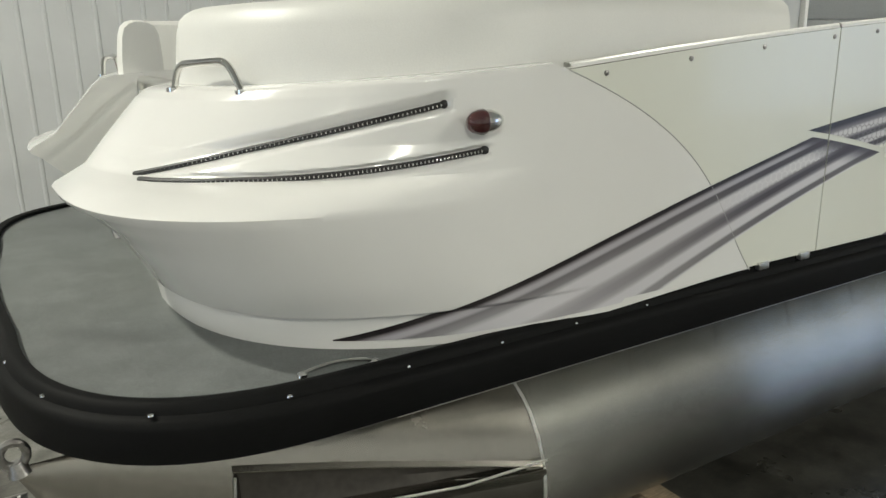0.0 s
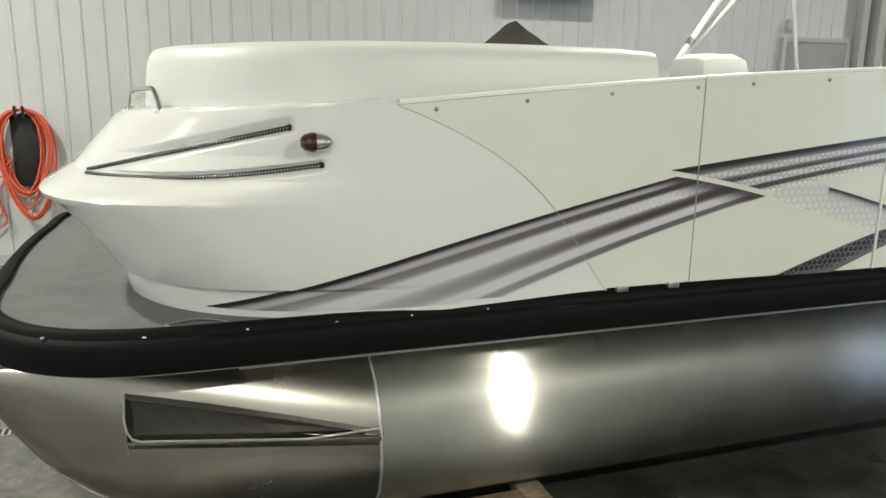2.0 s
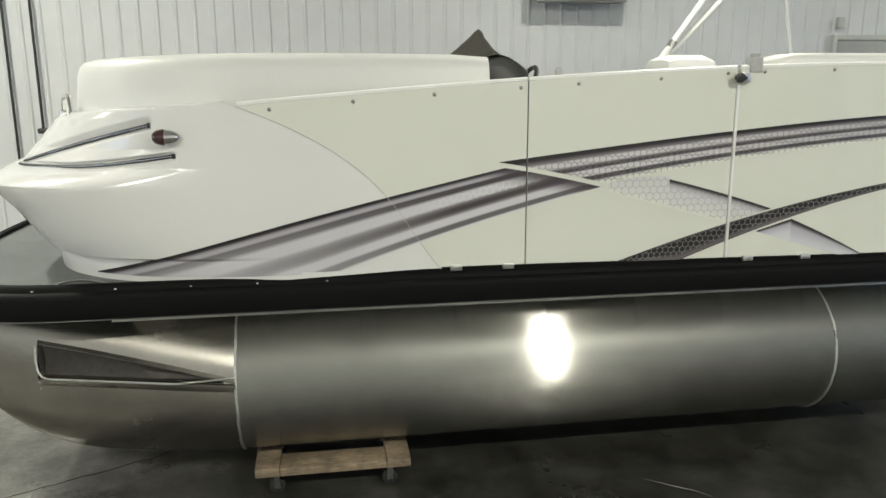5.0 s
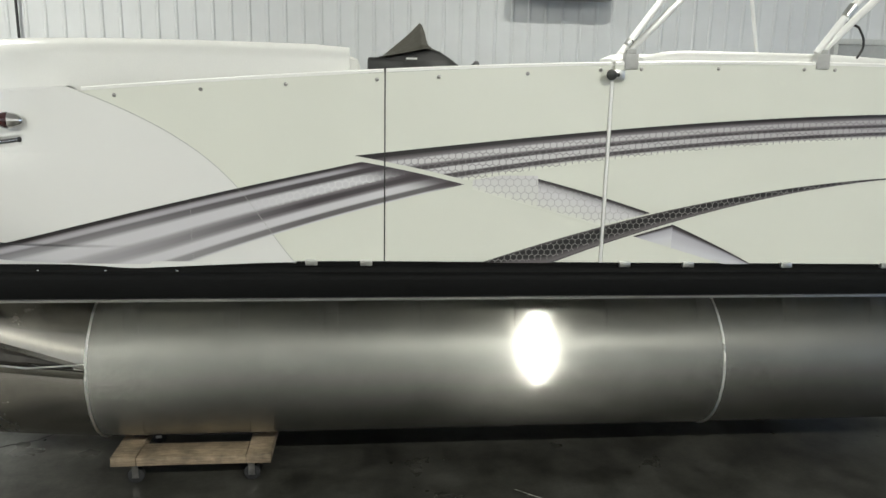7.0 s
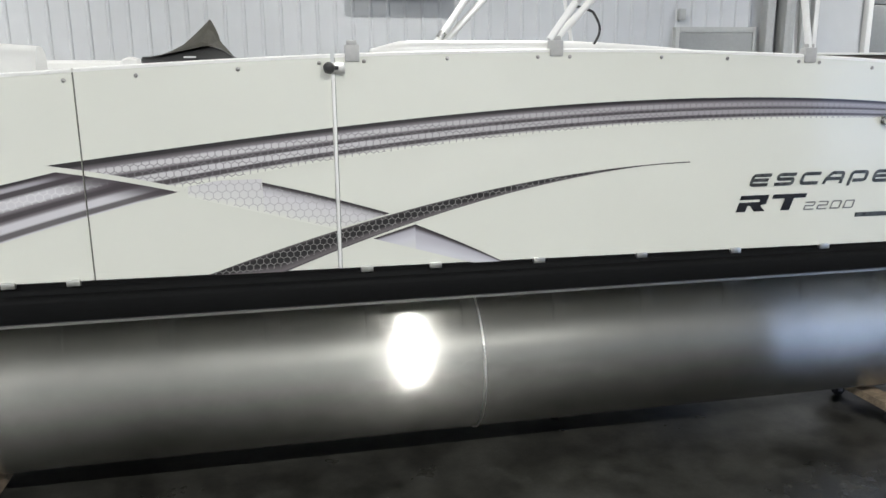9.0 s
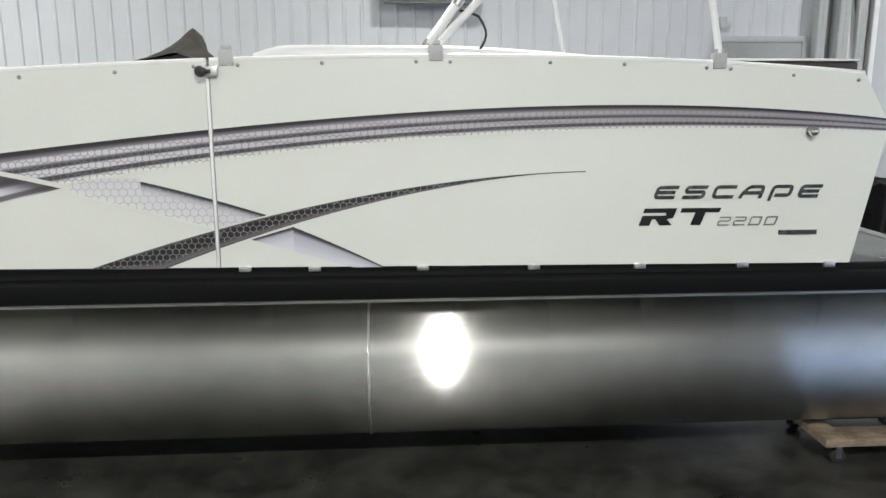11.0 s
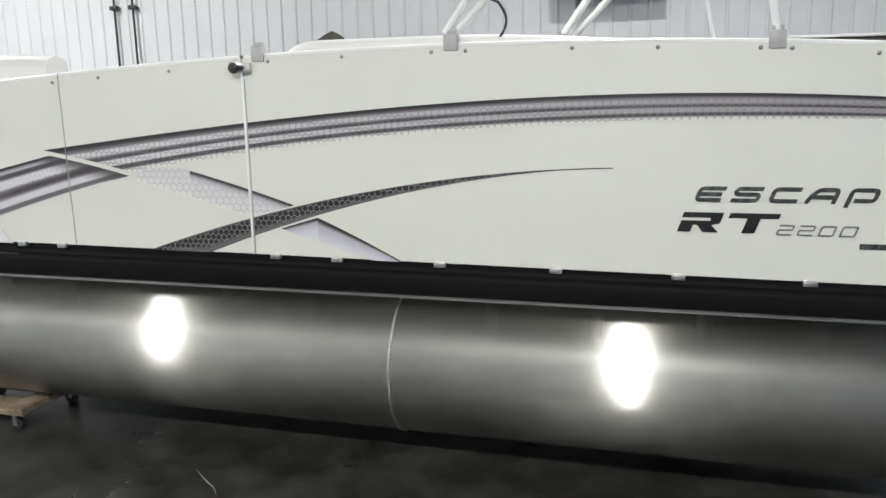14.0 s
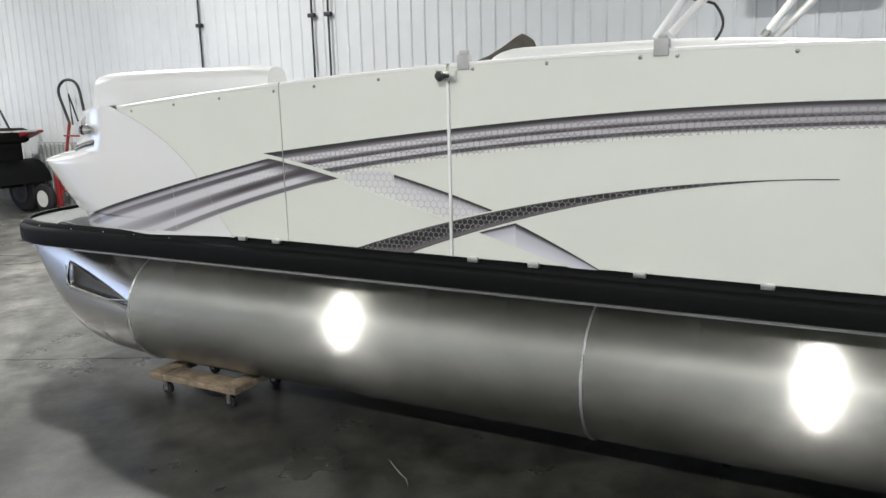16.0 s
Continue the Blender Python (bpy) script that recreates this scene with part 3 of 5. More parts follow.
def bow_shell(side):
    bm = bmesh.new()
    rows = []
    fy = (lambda y: y) if side > 0 else (lambda y: 2 * YC - y)
    levels = []
    for (za, *a), (zb, *b) in zip(SHELL, SHELL[1:]):
        m = max(1, int((zb - za) / (0.02 if za < 1.32 else 0.0035)))
        levels += [(za + (zb - za) * k / m, 0.0, *[p + (q - p) * k / m for p, q in zip(a, b)]) for k in range(m)]
    levels.append((SHELL[-1][0], 0.0, *SHELL[-1][1:]))
    for inset in (0.03, 0.07, 0.14):
        levels.append((1.553, inset, *SHELL[-1][1:]))
    for z, inset, x0, x1, n in levels:
        pts = [(0.95, YE)] + quarter(x0, x1, n, YE, inset, 120)
        end = 1.4
        for _ in range(8):
            end = arc_x(shell_rise(z, end))
        end = max(x1 + 0.02, end)
        pts += [(x1 + (end - x1) * k / 6, inset) for k in range(1, 7)]
        row = []
        for x, y in pts:
            zz = max(shell_rise(z, x), z + (0.958 - z) * min(1.0, max(0.0, (x - 1.15) / 0.8)))
            row.append(bm.verts.new((x, fy(y + (groove(x, zz) if y < YE else 0.0)), zz)))
        rows.append(row)
    grid_faces(bm, rows)
    return bm


shell = part("bow_shell", bow_shell(1), M_GEL, boat, "glossy white moulded bow shell")
shell_port = part("bow_shell", bow_shell(-1), M_GEL, boat, "glossy white moulded bow shell")

# side panels
def slab(bm, f, nu, nv, thick, side=1):
    fy = (lambda y: y) if side > 0 else (lambda y: 2 * YC - y)
    front = [[bm.verts.new((f(u / nu, v / nv)[0], fy(0.0), f(u / nu, v / nv)[1])) for u in range(nu + 1)] for v in range(nv + 1)]
    back = [[bm.verts.new((q.co.x, fy(thick), q.co.z)) for q in row] for row in front]
    grid_faces(bm, front)
    grid_faces(bm, back)
    ring = lambda g: g[0] + [r[-1] for r in g[1:]] + g[-1][-2::-1] + [r[0] for r in g[-2:0:-1]]
    a, b = ring(front), ring(back)
    for k in range(len(a)):
        j = (k + 1) % len(a)
        bm.faces.new((a[k], a[j], b[j], b[k]))
    return bm


def panel_first(u, v):
    b, e = bottom_z(2.2), 2.3805
    zl, zr = b + (1.589 - b) * v, bottom_z(e) + (top_z(e) - bottom_z(e)) * v
    x, xt = arc_x(zl) + (e - arc_x(zl)) * u, 1.2785 + (e - 1.2785) * u
    return x, zl * (1 - u) + zr * u + v * (top_z(xt) - 1.589 * (1 - u) - top_z(e) * u)


def panel_gate(u, v):
    x = 2.3855 + (3.236 - 2.3855) * u
    return x, bottom_z(x) + (top_z(x) - bottom_z(x)) * v


def stern_x(z):
    return 5.757 + (5.862 - 5.757) * (z - 0.93) / 0.553 if z < 1.483 else 5.862 - (5.862 - 5.742) * (z - 1.483) / 0.198


def panel_aft(u, v):
    z = 0.93 + (1.681 - 0.93) * v
    x = 3.252 + (stern_x(z) - 3.252) * u
    return x, bottom_z(x) + (top_z(min(x, 5.745)) - bottom_z(x)) * v


panels = []
for fn, nu, word in ((panel_first, 14, "front"), (panel_gate, 10, "gate"), (panel_aft, 30, "aft")):
    panels.append(part("side_panel", slab(bmesh.new(), fn, nu, 38, 0.032), M_PANEL, boat))
    part("side_panel", slab(bmesh.new(), fn, nu, 8, 0.032, -1), M_PANEL, boat)

# honeycomb graphics printed on vinyl, 1.5 mm proud of shell and panels
def print_strip(name, xa, xb, lo, hi, top, bottom, material, parent, label, nx=70, nv=14, proud=0.0016):
    bm = bmesh.new()
    uv = bm.loops.layers.uv.new("across")
    rows, vals = [], {}
    for j in range(nv + 1):
        row = []
        for i in range(nx + 1):
            x = xa + (xb - xa) * i / nx
            a, b = lo(x), hi(x)
            z = a + (max(b, a + 1e-4) - a) * j / nv
            vert = bm.verts.new((x, shell_y(x, z) - proud, z))
            vals[vert] = (x, max(0.0, min(1.0, (top(x) - z) / max(1e-4, top(x) - bottom(x)))))
            row.append(vert)
        rows.append(row)
    grid_faces(bm, rows)
    for f in bm.faces:
        for lp in f.loops:
            lp[uv].uv = vals[lp.vert]
    ob = link(name, bm, material)
    ob.parent = parent
    tagged(ob, label)
    return ob


def low_top(x):
    return 0.966 + (x - 0.75) * 0.2475 + 0.012 * math.sin(math.pi * (x - 0.75) / 1.5)


def low_bottom(x):
    return 0.925 + (x - 1.55) * 0.297 + 0.02 * math.sin(math.pi * min(1.0, max(0.0, (x - 1.55) / 1.17)))


def cut_line(x):
    q = (x - 2.254) / 0.47
    return 1.354 - 0.075 * q - 0.024 * q * q


def up_top(x):
    q = x - 4
    return ((-0.0053 * q - 0.03104) * q + 0.05956) * q + 1.5384


def up_bottom(x):
    q = x - 4
    return ((0.00099 * q - 0.03613) * q + 0.0732) * q + 1.4498


def on_deck(x):
    return bottom_z(x) - 0.004 if x > 1.5 else 0.955


for xa, xb, k in ((0.72, 1.66, 0), (1.66, 2.3805, 0), (2.3855, 2.722, 1)):
    print_strip("graphic_band", xa, xb, lambda x: max(on_deck(x), low_bottom(x)), lambda x: min(low_top(x), cut_line(x)) if x > 2.2 else low_top(x), low_top, low_bottom, M_BAND_LOW, panels[k] if xa > 1.5 else shell, "grey and purple fading stripes", nv=14 if xa > 1 else 60, proud=0.0016 if xa > 1 else 0.0028)
for xa, xb, k in ((2.262, 2.3805, 0), (2.3855, 3.236, 1), (3.252, 5.852, 2)):
    print_strip("graphic_band", xa, xb, lambda x: max(up_bottom(x) - 0.012, cut_line(x) + 0.018) if x < 2.75 else up_bottom(x) - 0.012, up_top, up_top, lambda x: up_bottom(x) - 0.012, M_BAND_UP, panels[k], "dark honeycomb stripe")


def patch_top(x):
    return 1.292 - (x - 2.96) * 0.245 - 0.09 * (x - 2.96) ** 2


def patch_bottom(x):
    return 1.245 - (x - 2.72) * 0.275


def spike_top(x):
    q = min(1.0, (x - 2.76) / 1.96)
    return 0.955 + 0.359 * (1 - (1 - q) ** 1.85)


def spike_bottom(x):
    q = min(1.0, max(0.0, (x - 3.03) / 1.69))
    return 0.948 + 0.366 * (1 - (1 - q) ** 1.79)


print_strip("graphic_honeycomb", 2.72, 2.975, lambda x: patch_bottom(x), lambda x: min(up_bottom(x) - 0.013, 1.30), lambda x: 1.30, patch_bottom, M_HEXPALE, panels[1], "pale honeycomb print", 30)
for xa, xb, k in ((2.976, 3.236, 1), (3.252, 3.43, 2)):
    print_strip("graphic_honeycomb", xa, xb, lambda x: max(patch_bottom(x), spike_top(x) + 0.006), patch_top, patch_top, patch_bottom, M_HEXPATCH, panels[k], "pale honeycomb print with a dark edge", 30)
for xa, xb, k in ((2.765, 3.236, 1), (3.252, 4.655, 2)):
    print_strip("graphic_spike", xa, xb, lambda x: max(bottom_z(x) - 0.003, min(spike_bottom(x), spike_top(x) - 0.0042)), spike_top, spike_top, lambda x: min(spike_bottom(x), spike_top(x) - 0.0045), M_SPIKE, panels[k], "dark tapering honeycomb spike")
print_strip("graphic_fade", 3.371, 3.531, lambda x: 1.062 - (x - 3.371) * 0.30, lambda x: 1.062 + (x - 3.371) * 0.295, lambda x: 1.062 + (x - 3.371) * 0.295, lambda x: 0.98, M_FADE, panels[2], "lilac fading print", 20)
print_strip("graphic_fade", 3.531, 3.872, lambda x: max(bottom_z(x) - 0.003, 1.062 - (x - 3.371) * 0.30), lambda x: 1.109 - (x - 3.531) * 0.42 - 0.15 * (x - 3.531) ** 2, lambda x: 1.109 - (x - 3.531) * 0.42 - 0.15 * (x - 3.531) ** 2, lambda x: 0.90, M_FADE, panels[2], "lilac fading print", 24)


STROKES = {  # each letter as strokes in a unit cell
    "E": (((1, 1), (0, 1), (0, 0), (0.95, 0)), ((0, 0.5), (0.9, 0.5))),
    "S": (((1, 1), (0, 1), (0, 0.52), (1, 0.52), (1, 0), (0, 0)),),
    "C": (((1, 1), (0, 1), (0, 0), (1, 0)),),
    "A": (((-0.06, 0), (0.0, 0.45), (0.25, 1), (1, 1), (1, 0)), ((0.12, 0.38), (1, 0.38))),
    "P": (((0, -0.28), (0, 1), (1, 1), (1, 0.12), (0.3, 0.12)),),
    "R": (((0.06, 0), (0.06, 0.5), (0.95, 0.5), (0.95, 1), (-0.02, 1)), ((0.5, 0.42), (0.92, 0.02))),
    "T": (((-0.1, 1), (1.1, 1)), ((0.5, 1), (0.5, 0))),
    "2": (((0, 1), (1, 1), (1, 0.52), (0, 0.52), (0, 0), (1, 0)),),
    "0": (((0, 0), (0, 1), (1, 1), (1, 0), (0, 0)),),
}


BLOCKS = {  # heavy letters as filled blocks in a unit cell
    "R": (((-0.02, 1), (1, 1), (1, 0.74), (-0.02, 0.74)), ((0.70, 0.80), (1, 0.80), (1, 0.44), (0.78, 0.36)), ((0, 0.58), (0.84, 0.58), (0.84, 0.36), (0, 0.36)), ((0, 0.44), (0.34, 0.44), (0.34, 0), (0, 0)), ((0.42, 0.40), (0.78, 0.40), (1.05, 0), (0.66, 0))),
    "T": (((-0.12, 1), (1.12, 1), (1.12, 0.74), (-0.12, 0.74)), ((0.36, 0.80), (0.68, 0.80), (0.68, 0), (0.36, 0))),
}


def letter(ch, x, z, w, h, pen, slant, material, parent, blocks=False):
    """One raised letter, from strokes joined square or from filled blocks."""
    bm = bmesh.new()
    quads = []
    if blocks:
        quads = [[Vector((x + u * w, z + v * h)) for u, v in quad] for quad in BLOCKS[ch]]
    else:
        for line in STROKES[ch]:
            pts = [q.to_2d() for q in rounded([(x + pen / 2 + u * (w - pen), z + pen / 2 + v * (h - pen), 0) for u, v in line], pen * 0.85, 3)]
            pts = [p for k, p in enumerate(pts) if k == 0 or (p - pts[k - 1]).length > 1e-5]
            sides = []
            for k, p in enumerate(pts):
                d = (pts[min(k + 1, len(pts) - 1)] - pts[max(0, k - 1)]).normalized() * pen / 2
                end = -d if k == 0 else d if k == len(pts) - 1 else d * 0
                sides.append((p + end + Vector((-d.y, d.x)), p + end - Vector((-d.y, d.x))))
            quads += [[a[0], a[1], b[1], b[0]] for a, b in zip(sides, sides[1:])]
    for n, quad in enumerate(quads):
        lo = [bm.verts.new((p.x + slant * (p.y - z), -0.0018, p.y)) for p in quad]
        hi = [bm.verts.new((p.x + slant * (p.y - z), -0.0032 - 0.00006 * n, p.y)) for p in quad]
        bm.faces.new(hi)
        for k in range(4):
            bm.faces.new((lo[k], lo[(k + 1) % 4], hi[(k + 1) % 4], hi[k]))
    bmesh.ops.recalc_face_normals(bm, faces=bm.faces[:])
    return part("letter", bm, material, parent, smooth=False)


def lettering(body, x0, x1, z, h, pen, gap, material, blocks=False):
    w = (x1 - x0 - 0.3 * h - gap * (len(body) - 1)) / len(body)
    for k, ch in enumerate(body):
        letter(ch, x0 + k * (w + gap), z, w, h, pen, 0.36, material, panels[2], blocks)


lettering("ESCAPE", 4.925, 5.612, 1.200, 0.053, 0.0138, 0.028, M_LETTER)
lettering("RT", 4.875, 5.185, 1.096, 0.068, 0.0205, 0.035, M_LETTER_BLACK, True)
lettering("2200", 5.190, 5.440, 1.092, 0.036, 0.0054, 0.016, M_LETTER_GREY)
bm = bmesh.new()
for k, (a, b) in enumerate(((0.0, 0.158), (0.012, 0.03), (0.036, 0.075), (0.08, 0.13))):
    z = 1.052 + 0.004 * (k > 0)
    box(bm, 5.447 + a, 5.447 + b, -0.003 - 0.001 * (k > 0), -0.001, z, z + (0.019 if k == 0 else 0.011))
part("emblem", bm, M_LETTER, panels[2], "small dark chrome badge with bars")

# panel trim: top caps, joint strips, screws, clips
def cap_rail(xa, xb):
    bm = bmesh.new()
    rows = []
    n = max(4, int((xb - xa) / 0.08))
    for k in range(n + 1):
        x = xa + (xb - xa) * k / n
        z = top_z(min(x, 5.745))
        rows.append([bm.verts.new((x, y, z + h)) for y, h in ((0.002, 0.001), (0.002, 0.010), (0.008, 0.014), (0.026, 0.014), (0.032, 0.010), (0.032, 0.001))])
    grid_faces(bm, rows)
    return bm


for k, (xa, xb) in enumerate(((1.30, 2.379), (2.387, 3.236), (3.252, 5.742))):
    part("cap_rail", cap_rail(xa, xb), M_WHITE_ALU, panels[k])
part("seam_bead", pipe(bmesh.new(), [(arc_x(z), -0.0005, z) for z in np.linspace(0.955, 1.589, 60)], 0.0014, 6), M_BRACKET, shell)
part("joint_strip", boxed(3.2385, 3.2495, -0.006, 0.02, bottom_z(3.24), top_z(3.24) - 0.05, bevel=0.002), M_WHITE_ALU, boat, "bright white gate edge")
part("joint_shadow_strip", boxed(2.381, 2.385, 0.010, 0.03, bottom_z(2.38), top_z(2.38), bevel=0.001), M_DARK, boat)

def screw(x, y, z, parent, r=0.0075, material=M_STEEL, name="screw", up=False):
    bm = bmesh.new()
    if up:
        lathe(bm, [(0.0, r), (0.003, r * 0.9), (0.005, r * 0.4)], (x, y, z), "Z", 10)
    else:
        lathe(bm, [(0.0, r), (-0.003, r * 0.9), (-0.005, r * 0.4)], (x, y, z), "Y", 10)
    return part(name, bm, material, parent)


for k, xs in enumerate(((1.414, 1.717, 2.021, 2.353), (2.582, 2.917, 3.197), (3.355, 3.66, 4.006, 4.132, 4.507, 4.79, 5.109, 5.203, 5.453, 5.715))):
    for x in xs:
        drop = 0.024 if x < 3.1 else 0.016 if x < 5.4 else 0.024
        screw(x, 0.0, top_z(x) - drop, panels[k])


def clip(x):
    z = bottom_z(x) - 0.006
    bm = boxed(x - 0.023, x + 0.023, -0.012, 0.006, z - 0.010, z + 0.012, bevel=0.002)
    return part("panel_clip", bm, M_ALU_TRIM, boat, "small bright aluminium clip")


for x in (2.103, 2.313, 3.343, 3.607, 4.025, 4.462, 4.887, 5.308, 5.67):
    clip(x)

# added black strip: paints the shade seen through the gap under the panels
gap_shade = boxed(1.35, 5.84, 0.006, 0.026, 0.905, 0.957)
for v in gap_shade.verts:
    v.co.z += bottom_z(v.co.x) - 0.962
part("panel_gasket", gap_shade, M_RUBBER, boat, "added black strip standing in for shade under the side panels", smooth=False)

# gate latch
latch = part("latch", boxed(3.225, 3.285, -0.022, 0.0, 1.668, 1.705, bevel=0.003), M_ALU_TRIM, boat, "gate latch bracket with a black knob")
bm = lathe(bmesh.new(), [(-0.052, 0.006), (-0.05, 0.017), (-0.04, 0.021), (-0.03, 0.017), (-0.026, 0.009), (-0.01, 0.009)], (3.228, 0.0, 1.686), "Y", 14)
box(bm, 3.228, 3.262, -0.036, -0.021, 1.679, 1.693, bevel=0.003)
part("knob", bm, M_DARK, latch, "black plastic knob")

# stern snap fitting on the aft panel
fit_ball = part("tow_fitting", ball(lathe(bmesh.new(), [(0.0, 0.022), (-0.006, 0.022), (-0.008, 0.012), (-0.02, 0.012)], (5.54, 0.0, 1.462), "Y", 16), (5.54, -0.028, 1.462), 0.02), M_CHROME, panels[2], "polished round fitting")

# navigation light in the shell
bm = lathe(bmesh.new(), [(-0.046, 0.001), (-0.042, 0.018), (-0.026, 0.030), (-0.004, 0.034), (0.018, 0.032), (0.036, 0.026), (0.050, 0.016), (0.057, 0.001)], (1.045, 0, 1.482), "X", 28)
for v in bm.verts:
    v.co = Vector((1.048 + (v.co.x - 1.048) * 0.92, v.co.y * 0.7, 1.482 + (v.co.z - 1.482) * 0.84))
nav = part("navigation_light", bm, M_CHROME, boat, "chrome teardrop lamp with a dark red lens")
bm = lathe(bmesh.new(), [(-0.050, 0.001), (-0.047, 0.017), (-0.036, 0.028), (-0.018, 0.034), (-0.006, 0.0362), (-0.001, 0.034)], (1.045, 0, 1.482), "X", 28)
for v in bm.verts:
    v.co = Vector((1.048 + (v.co.x - 1.048) * 0.92, v.co.y * 0.74 - 0.001, 1.482 + (v.co.z - 1.482) * 0.84))
part("lens", bm, M_RED_LENS, nav, "dark red lens")

def on_shell(x, z, out=0.0):
    return (x, shell_y(x, z) - out, z)


for line in LED_LINES:
    xs = [line[0][0] + (line[1][0] - line[0][0]) * k / 60 for k in range(61)]
    strip = part("led_strip", pipe(bmesh.new(), [on_shell(x, led_z(line, x), 0.004) for x in xs], 0.0074, 8), M_BLACK, boat, "dark light strip with small clear beads")
    part("end_cap", ball(bmesh.new(), on_shell(xs[-1] + 0.004, led_z(line, xs[-1]), 0.003), 0.0105, 1.3, 0.8, 1.0, 12), M_BLACK, strip)
    beads = bmesh.new()
    n = int((line[1][0] - line[0][0]) / 0.0088)
    for k in range(n):
        x = line[0][0] + (line[1][0] - line[0][0]) * (0.01 + 0.98 * k / (n - 1))
        ball(beads, on_shell(x, led_z(line, x), 0.0100), 0.0034, seg=6)
    part("bead_chain", beads, M_CHROME, strip)

# grab handles on the bow
def grab(side):
    fy = (lambda y: y) if side > 0 else (lambda y: 2 * YC - y)
    a, b = Vector((0.512, 0.668, 1.545)), Vector((0.618, 0.412, 1.548))
    d = (b - a).normalized()
    pts = rounded([a, a + d * 0.03 + Vector((0, 0, 0.07)), b - d * 0.05 + Vector((0, 0, 0.078)), b], 0.035)
    bm = pipe(bmesh.new(), [(p.x, fy(p.y), p.z) for p in pts], 0.0095, 12)
    for q in (a, b):
        cyl(bm, (q.x, fy(q.y), 1.546), (q.x, fy(q.y), 1.556), 0.019, seg=14)
    return part("grab_handle", bm, M_CHROME, boat, "bent polished steel grab handle")


grab(1)
grab(-1)

# bow lounge backrests: padded vinyl round the inside of the bow
def backrest(side):
    fy = (lambda y: y) if side > 0 else (lambda y: 2 * YC - y)
    bm = bmesh.new()
    path = quarter(0.485, 1.30, 2.05, 0.84, 0.065, 26) + [(1.30 + 0.95 * k / 14, 0.065) for k in range(1, 15)]
    sect = [(0.0, 1.50), (0.006, 1.62), (0.016, 1.70), (0.028, 1.735), (0.048, 1.753), (0.075, 1.76), (0.12, 1.757), (0.15, 1.742), (0.165, 1.71), (0.17, 1.62), (0.17, 1.50)]
    rows = []
    for i, (x, y) in enumerate(path):
        xa, ya = path[max(0, i - 1)]
        xb, yb = path[min(len(path) - 1, i + 1)]
        d = Vector((xb - xa, yb - ya)).normalized()
        nrm = Vector((-d.y, d.x))
        end = min(1.0, min(i, len(path) - 1 - i) / 2.0)
        row = []
        for o, z in sect:
            zz = 1.50 + (z - 1.50) * (0.965 + 0.035 * end) + 0.010 * (x - 0.55) + 0.012 * math.sin(math.pi * min(1, max(0, (x - 0.5) / 1.7)))
            oo = 0.085 + (o - 0.085) * (0.9 + 0.1 * end)
            row.append(bm.verts.new((x + nrm.x * oo, fy(y + nrm.y * oo), zz)))
        rows.append(row)
    grid_faces(bm, rows)
    bm.faces.new(rows[0])
    bm.faces.new(rows[-1])
    return part("bow_backrest", bm, M_VINYL, boat, "long padded white vinyl bow backrest")


backrest(1)
backrest(-1)
bm = boxed(0.70, 2.15, 0.30, 0.80, 1.22, 1.36, bevel=0.03)
part("bow_seat", bm, M_VINYL, boat)
part("bow_seat", boxed(0.70, 2.15, 2 * YC - 0.80, 2 * YC - 0.30, 1.22, 1.36, bevel=0.03), M_VINYL, boat)
part("seat_base", boxed(0.72, 2.13, 0.30, 0.80, 0.93, 1.219, bevel=0.01), M_GEL, boat)
part("seat_base", boxed(0.72, 2.13, 2 * YC - 0.80, 2 * YC - 0.30, 0.93, 1.219, bevel=0.01), M_GEL, boat)

# bow gate between the two shells
gate = part("bow_gate", boxed(0.60, 0.625, YE + 0.03, 2 * YC - YE - 0.03, 0.99, 1.50, bevel=0.004), M_PANEL, boat, "white bow gate with a grey frame")
bm = pipe(bmesh.new(), rounded([(0.612, YE + 0.03, 0.95), (0.612, YE + 0.03, 1.54), (0.612, 2 * YC - YE - 0.03, 1.54), (0.612, 2 * YC - YE - 0.03, 0.95)], 0.05), 0.016, 10)
part("gate_frame", bm, M_ALU_TRIM, gate)

# deck and rub rail
STERN = 6.28
def deck_outline(inset=0.0, steps=26):
    q = quarter(0.022, 0.70, 2.7, 0.75, inset, steps)
    star = [(STERN, inset)] + [(x, y) for x, y in q[::-1]]
    nose_pts = [(0.022 + inset - 0.028 * math.sin(math.pi * k / 12), 0.75 + (2 * YC - 1.5) * k / 12) for k in range(1, 12)]
    return star + nose_pts + [(x, 2 * YC - y) for x, y in star[::-1]]


part("deck", prism(bmesh.new(), deck_outline(0.026), 0.86, 0.932), M_CARPET, boat, "textured grey deck floor", smooth=False)


def rail_profile(bm, outline, prof, material=None):
    rows = []
    n = len(outline)
    for i, (x, y) in enumerate(outline):
        xa, ya = outline[max(0, i - 1)]
        xb, yb = outline[min(n - 1, i + 1)]
        d = Vector((xb - xa, yb - ya)).normalized()
        out = Vector((d.y, -d.x)) * -1
        dz = -0.004 * (x - 2.0)
        rows.append([bm.verts.new((x + out.x * o, y + out.y * o, z + dz * (z > 0.88))) for o, z in prof])
    grid_faces(bm, rows)
    bm.faces.new(rows[0])
    bm.faces.new(rows[-1])
    return bm


def dense(outline, step=0.12):
    out = []
    for (xa, ya), (xb, yb) in zip(outline, outline[1:]):
        n = max(1, int(math.hypot(xb - xa, yb - ya) / step))
        out += [(xa + (xb - xa) * k / n, ya + (yb - ya) * k / n) for k in range(n)]
    return out + [outline[-1]]


